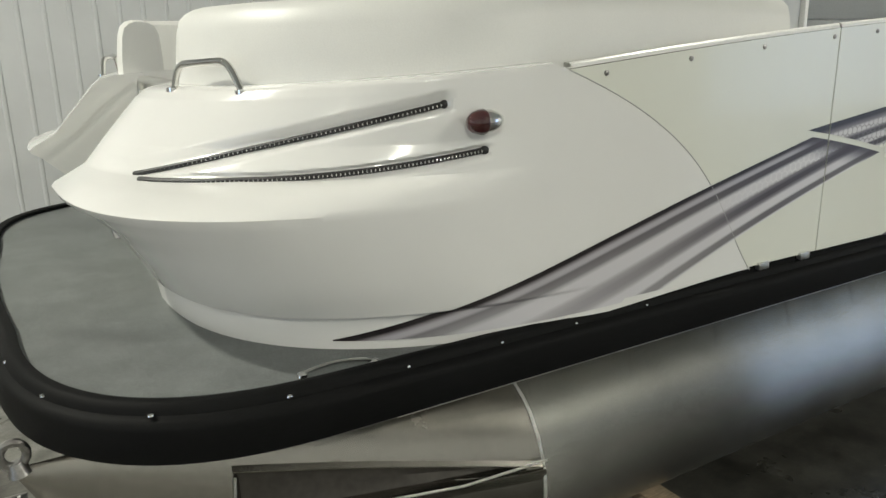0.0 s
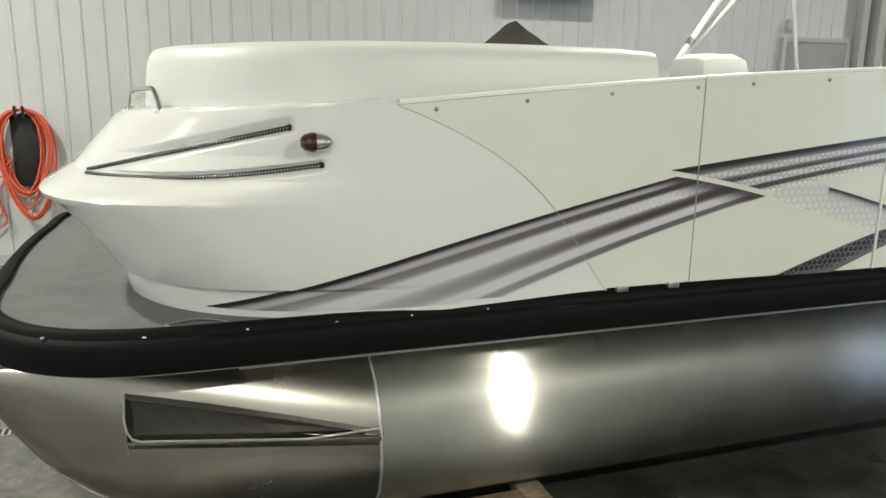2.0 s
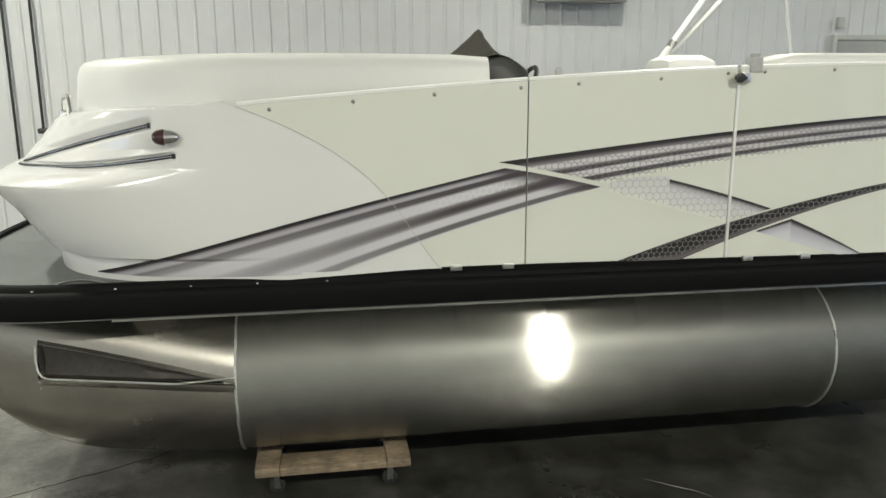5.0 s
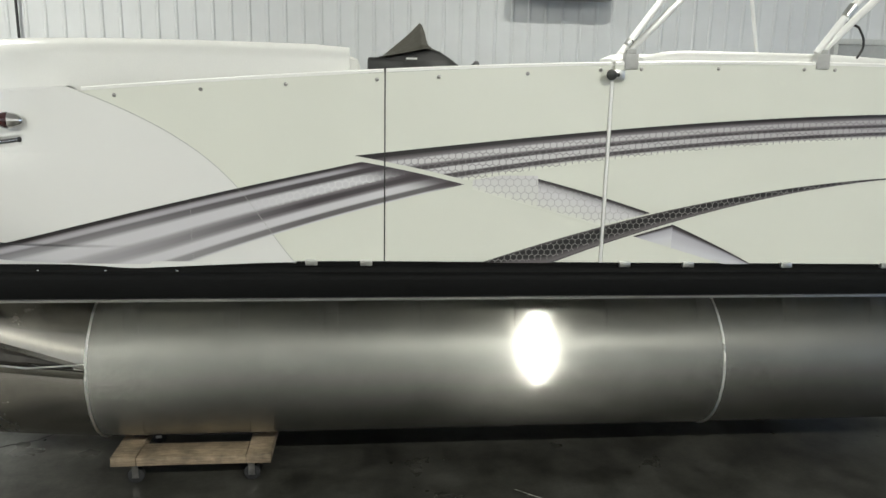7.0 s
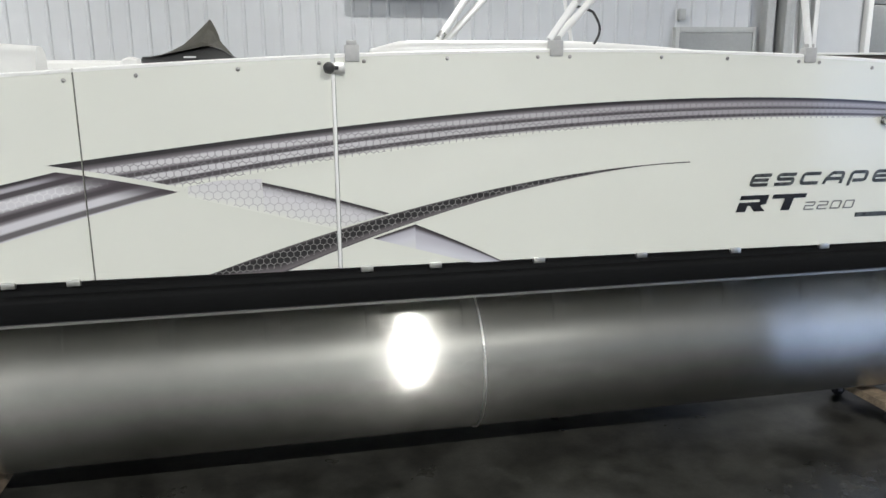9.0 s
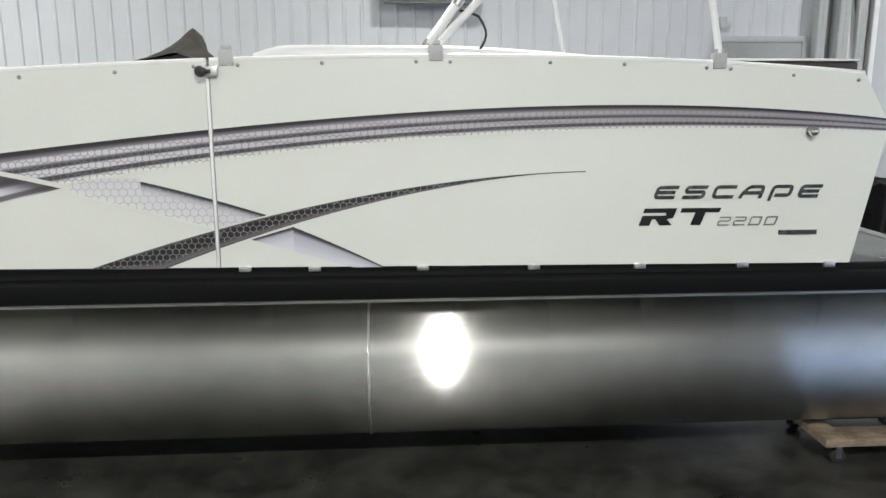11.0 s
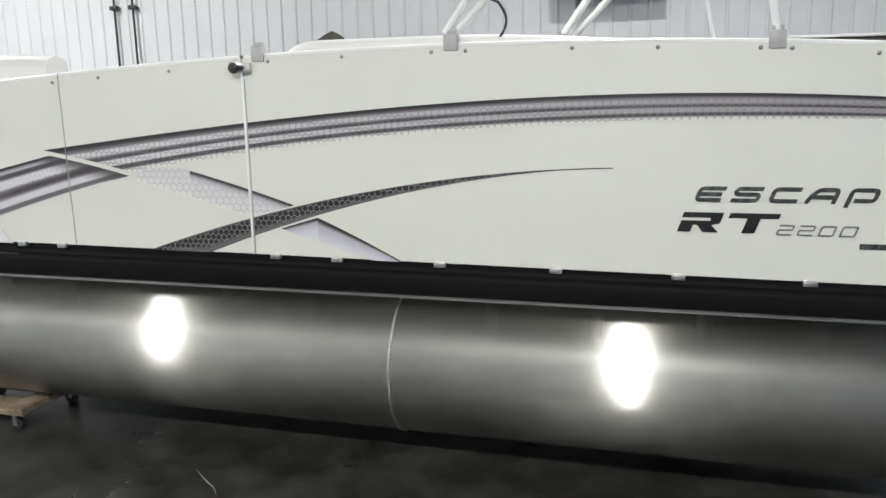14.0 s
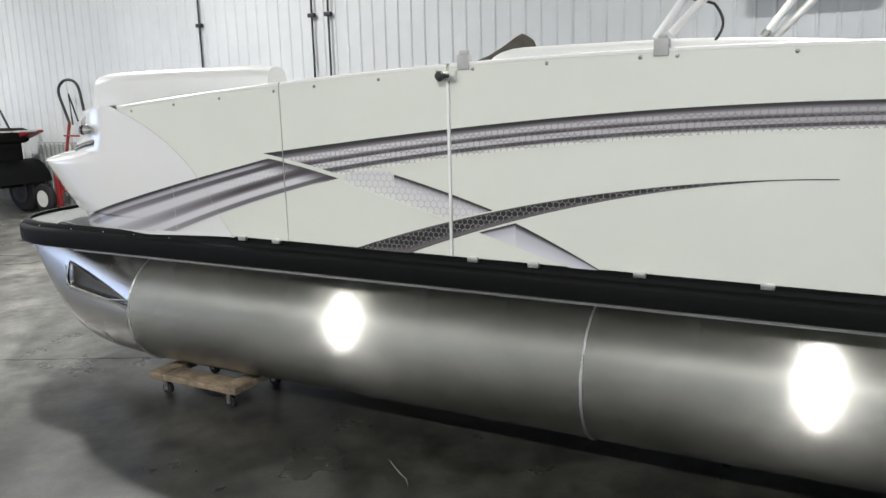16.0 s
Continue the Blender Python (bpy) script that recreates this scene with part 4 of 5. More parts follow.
RAIL = [(-0.038, 0.930), (-0.036, 0.942), (-0.016, 0.946), (-0.006, 0.943), (0.002, 0.932), (0.006, 0.921), (0.018, 0.917), (0.028, 0.908), (0.031, 0.895), (0.031, 0.838), (0.027, 0.826), (0.016, 0.820), (-0.03, 0.820), (-0.03, 0.86)]
part("rub_rail", rail_profile(bmesh.new(), dense(deck_outline(0.0)), RAIL), M_RUBBER, boat, "thick black rubber rub rail")
part("rail_lip", rail_profile(bmesh.new(), dense(deck_outline(0.0)), [(-0.03, 0.8195), (0.010, 0.8195), (0.011, 0.8155), (-0.03, 0.8155)]), M_STEEL, boat, "thin bare aluminium edge")
for sx, sy in ((0.016, 0.82), (0.028, 0.556), (0.088, 0.302), (0.268, 0.077), (0.540, 0.006), (0.828, 0.002), (1.096, 0.002), (1.338, 0.002), (1.60, 0.002)):
    screw(sx, sy, 0.9255 - 0.004 * (sx - 2.0), boat, 0.008, M_CHROME, "rail_screw", True)
bm = bmesh.new()
pipe(bm, [(0.60 + 0.17 * k / 14, 0.085 - 0.02 * k / 14, 0.938 + 0.012 * math.sin(math.pi * k / 14)) for k in range(15)], 0.005, 8)
lathe(bm, [(0.0, 0.014), (0.006, 0.012), (0.009, 0.006)], (0.60, 0.085, 0.932), "Z", 12)
lathe(bm, [(0.0, 0.014), (0.006, 0.012), (0.009, 0.006)], (0.77, 0.065, 0.932), "Z", 12)
part("deck_cleat", bm, M_CHROME, boat, "flush polished deck cleat")

# pontoon tubes
TY, TZ, TR = 0.305, 0.462, 0.3175
NOSE = 1.235


def tube(side):
    fy = (lambda y: y) if side > 0 else (lambda y: 2 * YC - y)
    ty = fy(TY)
    bm = bmesh.new()
    lathe(bm, [(NOSE + 0.004, TR), (2.2, TR), (3.806, TR), (4.8, TR), (6.38, TR), (6.40, TR - 0.006), (6.40, 0.0001)], (0, ty, TZ), "X", 72)
    ob = part("pontoon_tube", bm, M_ALU, boat, "brushed bare aluminium pontoon tube")
    for x in (NOSE, 3.806):
        bm = bmesh.new()
        pts = []
        rnd = random.Random(int(x * 100))
        for k in range(90):
            a = 2 * math.pi * k / 90
            r = TR + 0.001 + rnd.uniform(0, 0.0012)
            pts.append((x + rnd.uniform(-0.0012, 0.0012), ty + r * math.cos(a), TZ + r * math.sin(a)))
        part("weld", pipe(bm, pts, 0.0048, 6, closed=True), M_WELD, ob, "bright weld bead")
    bm = bmesh.new()
    pipe(bm, [(6.39, ty + (TR + 0.001) * math.cos(2 * math.pi * k / 72), TZ + (TR + 0.001) * math.sin(2 * math.pi * k / 72)) for k in range(72)], 0.007, 6, closed=True)
    part("weld", bm, M_WELD, ob, "bright weld bead")
    return ob


def nose_half(x):
    """Half width, bottom and top of the nose cone at x."""
    t = max(0.0, min(1.0, (NOSE - x) / 1.225))
    w = TR * (1 - t) ** 1.25 + 0.012 * t
    top = TZ + TR
    bot = (TZ - TR) + (top - 0.02 - (TZ - TR)) * t**4.5
    return min(w, TR), bot, top


def pocket_top(x):
    return 0.660 - 0.128 * (x - 0.455) / (NOSE - 0.455)


def pocket_ledge(x):
    return 0.524 + 0.004 * max(0.0, (x - 0.455) / (NOSE - 0.455) - 0.6)


def pocket(x, z):
    """1 inside the open pocket of the nose cone, 0 outside."""
    lo, hi = pocket_ledge(x) + 0.006, pocket_top(x) + 0.004
    return max(0.0, min(1.0, (x - 0.466) / 0.03, (1.19 - x) / 0.04, (z - lo) / 0.005, (hi - z) / 0.005))


def nose(side):
    fy = (lambda y: y) if side > 0 else (lambda y: 2 * YC - y)
    bm = bmesh.new()
    rows = []
    for i in range(97):
        x = NOSE - 1.22 * (1 - (1 - i / 96) ** 1.3)
        w, bot, top = nose_half(x)
        zc, h = (bot + top) / 2, (top - bot) / 2
        ring = []
        for k in range(144):
            y, z = TY + w * math.cos(2 * math.pi * k / 144), zc + h * math.sin(2 * math.pi * k / 144)
            if y < TY:
                y += 0.13 * pocket(x, z) * min(1.0, (TY - y) / 0.08)
            ring.append(bm.verts.new((x, fy(y), z)))
        rows.append(ring + ring[:1])
    grid_faces(bm, rows)
    bm.faces.new(rows[-1][:-1])
    ob = part("nose_cone", bm, M_CONE, boat, "pressed aluminium nose cone")
    # spray fin on the outer side: a rolled lip over the pocket, a ledge under it

    def skin(x, z):
        w, bot, top = nose_half(x)
        zc, h = (bot + top) / 2, (top - bot) / 2
        return TY - w * math.sqrt(max(0.0, 1 - ((z - zc) / h) ** 2))

    bm = bmesh.new()
    liner = bmesh.new()
    upper, lower, back = [], [], []
    for k in range(33):
        t = k / 32
        x = 0.455 + (NOSE - 0.455) * t
        zt, ze = pocket_top(x), pocket_ledge(x)
        yo = 0.188 + (-0.016 - 0.188) * t
        lip = skin(x, zt) - 0.006
        roll = [(skin(x, zt + 0.022) + 0.003, zt + 0.022), (lip, zt + 0.004), (lip + 0.001, zt), (skin(x, zt) + 0.03, zt + 0.001)]
        ledge = [(skin(x, ze) + 0.04, ze + 0.006), (yo + 0.004, ze + 0.004), (yo, ze + 0.002), (yo, ze - 0.007), (skin(x, 0.47) + 0.006, 0.485)]
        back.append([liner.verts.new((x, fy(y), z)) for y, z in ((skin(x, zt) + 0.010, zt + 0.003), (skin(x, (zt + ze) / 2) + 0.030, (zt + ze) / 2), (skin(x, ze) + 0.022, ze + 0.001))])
        upper.append([bm.verts.new((x, fy(y), z)) for y, z in roll])
        lower.append([bm.verts.new((x, fy(y), z)) for y, z in ledge])
    grid_faces(bm, upper)
    grid_faces(bm, lower)
    bm.faces.new(upper[0] + lower[0])
    fin = part("spray_fin", bm, M_CONE, ob, "folded aluminium spray fin")
    # added sheet: its dark colour stands in for shade deep in the pocket
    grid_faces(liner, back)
    part("pocket_plate", liner, M_OXIDE_SHADE, ob, "added oxidised plate inside the fin, pocket shade in its dark colour")
    edge = [(0.453, fy(0.197), 0.660), (0.449, fy(0.200), 0.60), (0.456, fy(0.194), 0.556), (0.470, fy(0.187), 0.535), (0.495, fy(0.179), 0.528)]
    edge += [(0.495 + (NOSE - 0.495) * k / 16, fy(0.181 + (-0.018 - 0.181) * k / 16), 0.527 + 0.034 * max(0.0, k - 11) / 5) for k in range(1, 17)]
    part("weld", pipe(bmesh.new(), edge, 0.0038, 6), M_WELD, fin, "bright weld bead")
    # towing eye
    eye = bmesh.new()
    ring = [(0.012 + 0.026 * math.cos(2 * math.pi * k / 24), fy(TY), 0.812 + 0.028 * math.sin(2 * math.pi * k / 24)) for k in range(24)]
    pipe(eye, ring, 0.0105, 8, closed=True)
    cyl(eye, (0.02, fy(TY), 0.764), (0.014, fy(TY), 0.794), 0.026, 0.016, 12)
    part("tow_eye", eye, M_STEEL, ob, "welded aluminium towing eye")
    return ob


for side in (1, -1):
    tube(side)
    nose(side)
    fy = (lambda y: y) if side > 0 else (lambda y: 2 * YC - y)
    part("riser", boxed(0.9, 6.2, min(fy(TY - 0.06), fy(TY + 0.06)), max(fy(TY - 0.06), fy(TY + 0.06)), 0.765, 0.80, bevel=0.004), M_ALU_TRIM, boat)
for k in range(14):
    x = 0.95 + 0.405 * k
    part("cross_member", boxed(x - 0.03, x + 0.03, 0.055, 2 * YC - 0.055, 0.788, 0.858, bevel=0.005), M_ALU_TRIM, boat, "aluminium deck cross member")

part("underskin", boxed(0.80, 6.25, 0.01, 2 * YC - 0.01, 0.801, 0.806), M_ALU_TRIM, boat)

# aft seats, helm, stern
def aft_backrest():
    bm = bmesh.new()
    rows = []
    for k in range(33):
        t = k / 32
        x = 3.395 + 1.575 * t
        end = min(1.0, 14 * t)
        h = 1.735 + (1.798 - 1.735) * (1 - max(0.0, (t - 0.42) / 0.58) ** 1.6) * (0.55 + 0.45 * end) - 0.012
        near = 0.05 * max(0.0, 1 - t / 0.045) ** 2
        rows.append([bm.verts.new((x, y + near * (y < 0.1), 1.40 + (h - 1.40) * f)) for y, f in ((0.036, 0.0), (0.036, 0.92), (0.042, 0.965), (0.056, 0.992), (0.08, 1.0), (0.16, 1.0), (0.185, 0.98), (0.20, 0.93), (0.20, 0.0))])
    grid_faces(bm, rows)
    bm.faces.new(rows[0])
    bm.faces.new(rows[-1])
    return bm


part("aft_backrest", aft_backrest(), M_VINYL, boat, "white padded backrest along the side")
part("aft_seat", boxed(3.37, 4.93, 0.20, 0.70, 0.94, 1.34, bevel=0.04), M_VINYL, boat)
part("stern_rest", boxed(5.20, 5.735, 0.04, 0.36, 1.40, 1.728, bevel=0.012), M_BROWN, boat, "dark brown vinyl stern rest")
part("stern_rest_cap", boxed(5.16, 5.735, 0.03, 0.38, 1.728, 1.738, bevel=0.004), M_VINYL, boat)
part("stern_panel", boxed(5.70, 5.73, 0.05, 2 * YC - 0.05, 0.94, 1.40, bevel=0.005), M_PANEL, boat)

# bimini brackets and frame
def bracket(x, y, z):
    bm = boxed(x - 0.026, x + 0.026, y - 0.004, y + 0.034, z - 0.040, z + 0.018, bevel=0.004)
    box(bm, x - 0.018, x + 0.018, y + 0.004, y + 0.028, z + 0.018, z + 0.034, bevel=0.004)
    return part("top_bracket", bm, M_BRACKET, boat, "grey aluminium canopy bracket")


for x, z in ((3.314, 1.748), (4.078, 1.765), (5.158, 1.738)):
    bracket(x, -0.004, z)
    bracket(x, 2 * YC - 0.03, z)
def canopy_frame():
    ob = part("canopy_frame", pipe(bmesh.new(), [(4.90, 0.012, 2.95), (4.90, 2 * YC - 0.012, 2.95)], 0.014, 10), M_WHITE_ALU, boat, "white tubular folding canopy frame")
    for y, r in ((0.012, 0.014), (2 * YC - 0.012, 0.024)):
        part("pole", pipe(bmesh.new(), [(4.055, y, 1.785), (4.90, y, 2.95)], r, 12), M_WHITE_ALU, ob)
        part("pole", pipe(bmesh.new(), [(4.10, y + 0.03, 1.80), (4.60, y + 0.03, 2.31), (5.22, y + 0.03, 2.95)], r, 12), M_WHITE_ALU, ob)
        part("pole", pipe(bmesh.new(), [(5.158, y, 1.755), (4.91, y, 2.95)], 0.014, 10), M_WHITE_ALU, ob)
        hinge = lathe(bmesh.new(), [(-0.03, 0.012), (-0.026, r + 0.004), (0.026, r + 0.004), (0.03, 0.012)], (0, 0, 0), "Z", 12)
        hinge.transform(Matrix.Translation((4.17, y, 1.945)) @ Matrix.Rotation(radians(36), 4, "Y"))
        part("hinge", hinge, M_ALU_TRIM, ob)
    part("cross_tube", pipe(bmesh.new(), [(5.22, 0.042, 2.95), (5.22, 2 * YC + 0.018, 2.95)], 0.014, 10), M_WHITE_ALU, ob)
    part("cable", pipe(bmesh.new(), [(4.24 + 0.03 * math.sin(k / 10 * math.pi), 0.05, 1.76 + 0.13 * k / 10 - 0.0 * k) for k in range(11)] + [(4.20, 0.05, 1.905), (4.17, 0.05, 1.91)], 0.005, 6), M_DARK, ob, "thin black cable")
    return ob


canopy_frame()

# helm console with its canvas cover, captain's seat
part("console", boxed(2.34, 2.86, 1.76, 2.48, 0.94, 1.60, bevel=0.03), M_GEL, boat)


def helm_top():
    """Black dash over the console: flat forward, rising to the windscreen and sloping off aft."""
    prof = ((2.318, 1.55), (2.318, 1.768), (2.325, 1.780), (2.43, 1.784), (2.60, 1.816), (2.70, 1.836), (2.745, 1.822), (2.80, 1.790), (2.862, 1.744), (2.88, 1.55))
    bm = bmesh.new()
    rows = [[bm.verts.new((2.59 + (x - 2.59) * k, y, 1.55 + (z - 1.55) * (2 * k - 1))) for x, z in prof] for y, k in ((1.725, 0.96), (1.735, 0.99), (1.755, 1.0), (2.45, 1.0), (2.485, 0.97))]
    grid_faces(bm, rows)
    bm.faces.new(rows[0])
    bm.faces.new(rows[-1])
    return bm


def canvas():
    """Olive canvas peaked like a tent over the folded windscreen."""
    prof = ((2.40, 1.790), (2.43, 1.816), (2.52, 1.892), (2.60, 1.962), (2.645, 2.006), (2.656, 2.018), (2.668, 2.006), (2.688, 1.955), (2.702, 1.895), (2.735, 1.860), (2.772, 1.812))
    base = (1.785, 1.786, 1.802, 1.817, 1.825, 1.828, 1.831, 1.835, 1.837, 1.827, 1.808)
    bm = bmesh.new()
    rows = []
    rnd = random.Random(9)
    for y, k in ((1.73, 0.04), (1.76, 0.17), (1.86, 0.34), (1.96, 0.52), (2.06, 0.69), (2.15, 0.86), (2.21, 0.98), (2.235, 1.0), (2.26, 0.995), (2.32, 0.98), (2.38, 0.94), (2.44, 0.86), (2.48, 0.02)):
        rows.append([bm.verts.new((x + rnd.uniform(-0.004, 0.004) - (1 - k) * 0.02, y, b - 0.003 + max(0.0, z - b) * k + rnd.uniform(-0.003, 0.003) * (k > 0.1))) for (x, z), b in zip(prof, base)])
    grid_faces(bm, rows)
    return bm


helm = part("helm_top", helm_top(), M_DARK, boat, "black brown moulded helm dash")
part("dash_label", boxed(2.545, 2.61, 1.722, 1.7265, 1.772, 1.782), M_WHITE_ALU, helm)
part("seat_headrest", boxed(2.15, 2.272, 1.98, 2.30, 1.45, 1.79, bevel=0.055), M_VINYL, boat, "rounded white vinyl headrest")
part("console_cover", canvas(), M_COVER, boat, "dark olive canvas peaked over the helm", smooth=False)
part("steering_wheel", pipe(bmesh.new(), [(2.97 + 0.06 * math.cos(2 * math.pi * k / 28), 2.20 + 0.17 * math.sin(2 * math.pi * k / 28), 1.66 + 0.11 * math.cos(2 * math.pi * k / 28)) for k in range(28)], 0.016, 8, closed=True), M_DARK, boat, "black steering wheel rim")
bm = bmesh.new()
box(bm, 3.86, 4.28, 1.98, 2.42, 1.30, 1.85, bevel=0.11)
chair = part("captain_seat", bm, M_VINYL, boat, "rounded white vinyl captain's seat back")
part("seat_cushion", boxed(3.50, 4.0, 1.96, 2.44, 1.20, 1.32, bevel=0.04), M_VINYL, chair)
part("pedestal", cyl(bmesh.new(), (3.8, 2.2, 0.94), (3.8, 2.2, 1.2), 0.05, seg=18), M_ALU_TRIM, chair)

# stern deck fittings
bm = boxed(6.285, 6.62, 0.17, 0.47, 0.905, 0.922, bevel=0.004)
ladder = part("swim_ladder", bm, M_ALU_TRIM, boat, "folded aluminium swim ladder")
part("ladder_tread", boxed(6.34, 6.42, 0.20, 0.42, 0.924, 0.94, bevel=0.003), M_DARK, ladder)
part("stern_edge", boxed(6.215, 6.28, 0.04, 2 * YC - 0.04, 0.933, 0.940, bevel=0.002), M_ALU_TRIM, boat, "bright aluminium stern edge")
bm = pipe(bmesh.new(), [(5.95 + 0.17 * k / 14, 0.075, 0.938 + 0.012 * math.sin(math.pi * k / 14)) for k in range(15)], 0.005, 8)
for x in (5.95, 6.12):
    lathe(bm, [(0.0, 0.014), (0.006, 0.012), (0.009, 0.006)], (x, 0.075, 0.932), "Z", 12)
part("deck_cleat", bm, M_CHROME, boat, "flush polished deck cleat")


# ---- things round the boat ----
def dolly(x0, y0, label):
    """Two long boards, two cross boards on top, four casters."""
    ob = thing("wooden_dolly", label, "dolly", "dollies under the tubes", at=(x0, y0, 0))
    for y in (0.0, 0.335):
        part("board", boxed(0.101, 0.539, y, y + 0.13, 0.095, 0.1315, bevel=0.004), M_WOOD, ob)
    for x in (0.0, 0.54):
        part("cross_board", boxed(x, x + 0.10, -0.003, 0.468, 0.096, 0.1355, bevel=0.004), M_WOOD, ob)
    for x in (0.085, 0.555):
        for y in (0.05, 0.41):
            c = part("caster", boxed(x - 0.03, x + 0.03, y - 0.03, y + 0.03, 0.089, 0.095), M_STEEL, ob)
            for q in (-0.02, 0.017):
                part("fork", boxed(x - 0.013, x + 0.013, y + q, y + q + 0.003, 0.026, 0.089), M_STEEL, c)
            part("wheel", lathe(bmesh.new(), [(-0.014, 0.027), (-0.011, 0.033), (0.011, 0.033), (0.014, 0.027)], (x, y, 0.033), "Y", 18), M_TYRE, c)
    part("pad", boxed(0.04, 0.60, 0.19, 0.37, 0.136, 0.1475, bevel=0.003), M_TYRE, ob, "dark carpet pad")
    return ob


for x in (1.280, 5.772):
    for y in (0.048, 2 * YC - 0.513):
        dolly(x, y, "pine furniture dolly on black casters under the boat")

# housings for all LAMPS, the two added fill lamps past x 9 included
for lx, ly in LAMPS:
    lamp = thing("high_bay_lamp", "square white high bay ceiling lamp, lit", "lamp", "ceiling lamps", at=(lx, ly, LAMP_Z))
    bm = bmesh.new()
    box(bm, -0.3, 0.3, -0.3, 0.3, 0.0, 0.08, bevel=0.01)
    part("housing", bm, M_LAMP, lamp)
    part("lens", boxed(-0.15, 0.15, -0.15, 0.15, -0.012, -0.002), M_GLOW, lamp)
    part("stem", cyl(bmesh.new(), (0, 0, 0.08), (0, 0, TOP - LAMP_Z), 0.015), M_LAMP, lamp)

# door in the north wall, with frame, closed
door = thing("door_1", "closed flat grey steel service door in the white wall", "door", kind="structure", at=(7.33, Y1 - 0.035, 0))
part("door_leaf", boxed(0.05, 0.95, -0.02, 0.02, 0.01, 2.13, bevel=0.003), M_DOOR, door)
bm = boxed(0.0, 0.05, -0.03, 0.034, 0.0, 2.19, bevel=0.003)
box(bm, 0.95, 1.0, -0.03, 0.034, 0.0, 2.19, bevel=0.003)
box(bm, 0.05, 0.95, -0.03, 0.034, 2.13, 2.19, bevel=0.003)
part("door_frame", bm, M_FRAME, door)
part("door_handle", pipe(bmesh.new(), [(0.88, -0.02, 1.0), (0.88, -0.06, 1.0), (0.78, -0.06, 1.0)], 0.01), M_STEEL, door)

heater = thing("wall_heater", "white wall-hung air heater with a vented underside", "heater", at=(3.80, Y1 - 0.34, 2.49))
part("case", boxed(0.0, 1.03, 0.0, 0.26, 0.0, 0.40, bevel=0.05), M_WHITE_ALU, heater)
part("outlet", boxed(0.06, 0.97, 0.04, 0.20, -0.012, 0.001, bevel=0.003), M_DOOR, heater)
part("wall_bracket", boxed(0.2, 0.83, 0.26, 0.335, 0.08, 0.14, bevel=0.004), M_FRAME, heater)

# orange hose on a hook
hose = thing("air_hose", "coiled orange air hose hung on a black hook", "hose", at=(-0.62, Y1 - 0.07, 1.30))
rnd = random.Random(4)
for k in range(9):
    a, b, off = 0.17 + rnd.uniform(-0.03, 0.05), 0.40 + rnd.uniform(-0.06, 0.10), rnd.uniform(-0.04, 0.04)
    pts = [(off + a * math.sin(t) * (1 + 0.25 * math.cos(t)), -0.012 * k + 0.02, 0.06 - b + b * math.cos(t)) for t in (2 * math.pi * q / 40 for q in range(40))]
    part("coil", pipe(bmesh.new(), pts, 0.010, 8, closed=True), M_HOSE, hose)
for k in range(4):
    a = 0.10 + 0.05 * k
    pts = [(-0.16 - a * q / 10 + 0.06 * math.sin(q * 0.9 + k), -0.02 - 0.01 * k, -0.35 - 0.06 * q + 0.02 * math.sin(q * 1.3 + 2 * k)) for q in range(11)]
    part("loose_end", pipe(bmesh.new(), pts, 0.009, 8), M_HOSE, hose)
bm = boxed(-0.10, 0.10, 0.02, 0.045, -0.6, 0.02, bevel=0.01)
for x in (-0.03, 0.03):
    pipe(bm, [(x, 0.03, 0.0), (x, -0.10, 0.0), (x, -0.11, 0.09)], 0.012)
part("hook", bm, M_BLACK, hose)

for x, z0, z1 in ((-1.06, 1.15, 4.0), (-1.31, 0.5, 4.0), (-3.2, 1.0, 4.0)):
    p = thing("wall_pipe", "thin black iron air pipe down the wall", "pipe", "wall pipes", at=(x, Y1 - 0.05, 0))
    part("pipe", cyl(bmesh.new(), (0, 0, z0), (0, 0, z1), 0.013), M_BLACK, p)
    for z in (z0 + 0.05, 2.62):
        part("valve", boxed(-0.05, 0.05, -0.03, 0.03, z, z + 0.05, bevel=0.01), M_BLACK, p)

# stern end of the room: bagged bin, blue cabinet, leaning board, smooth overhead door
def rubbish_bin():
    ob = thing("rubbish_bin", "round black bin lined with a crumpled black bag", "bin", at=(8.05, 3.2, 0))
    rnd = random.Random(5)
    bm = bmesh.new()
    lathe(bm, [(0.0, 0.16), (0.3, 0.185), (0.6, 0.21), (0.80, 0.235), (0.86, 0.25), (0.872, 0.246), (0.86, 0.23), (0.5, 0.19), (0.45, 0.0001)], (0, 0, 0), "Z", 36)
    part("tub", bm, M_DARK, ob)
    bm = bmesh.new()
    lathe(bm, [(0.44, 0.215), (0.52, 0.225), (0.62, 0.235), (0.72, 0.25), (0.82, 0.262), (0.876, 0.272), (0.885, 0.266), (0.87, 0.252), (0.7, 0.225)], (0, 0, 0), "Z", 44)
    for v in bm.verts:
        k = 1 + rnd.uniform(-0.035, 0.05)
        v.co.x *= k
        v.co.y *= k
        v.co.z += rnd.uniform(-0.012, 0.012)
    part("bag", bm, M_BAG, ob, "crumpled shiny black plastic bag")
    return ob


rubbish_bin()
post = thing("blue_post", "dark blue painted steel post on a base plate", "post", at=(8.41, 3.15, 0))
part("shaft", boxed(0, 0.19, 0, 0.19, 0.012, 1.36, bevel=0.03), M_BLUE, post)
part("cap", boxed(-0.006, 0.196, -0.006, 0.196, 1.352, 1.378, bevel=0.012), M_BLUE, post)
part("base_plate", boxed(-0.07, 0.26, -0.07, 0.26, 0.0, 0.0125, bevel=0.002), M_DARK, post)
part("arm", boxed(0.19, 0.95, 0.05, 0.14, 0.62, 0.72, bevel=0.01), M_BLACK, post)
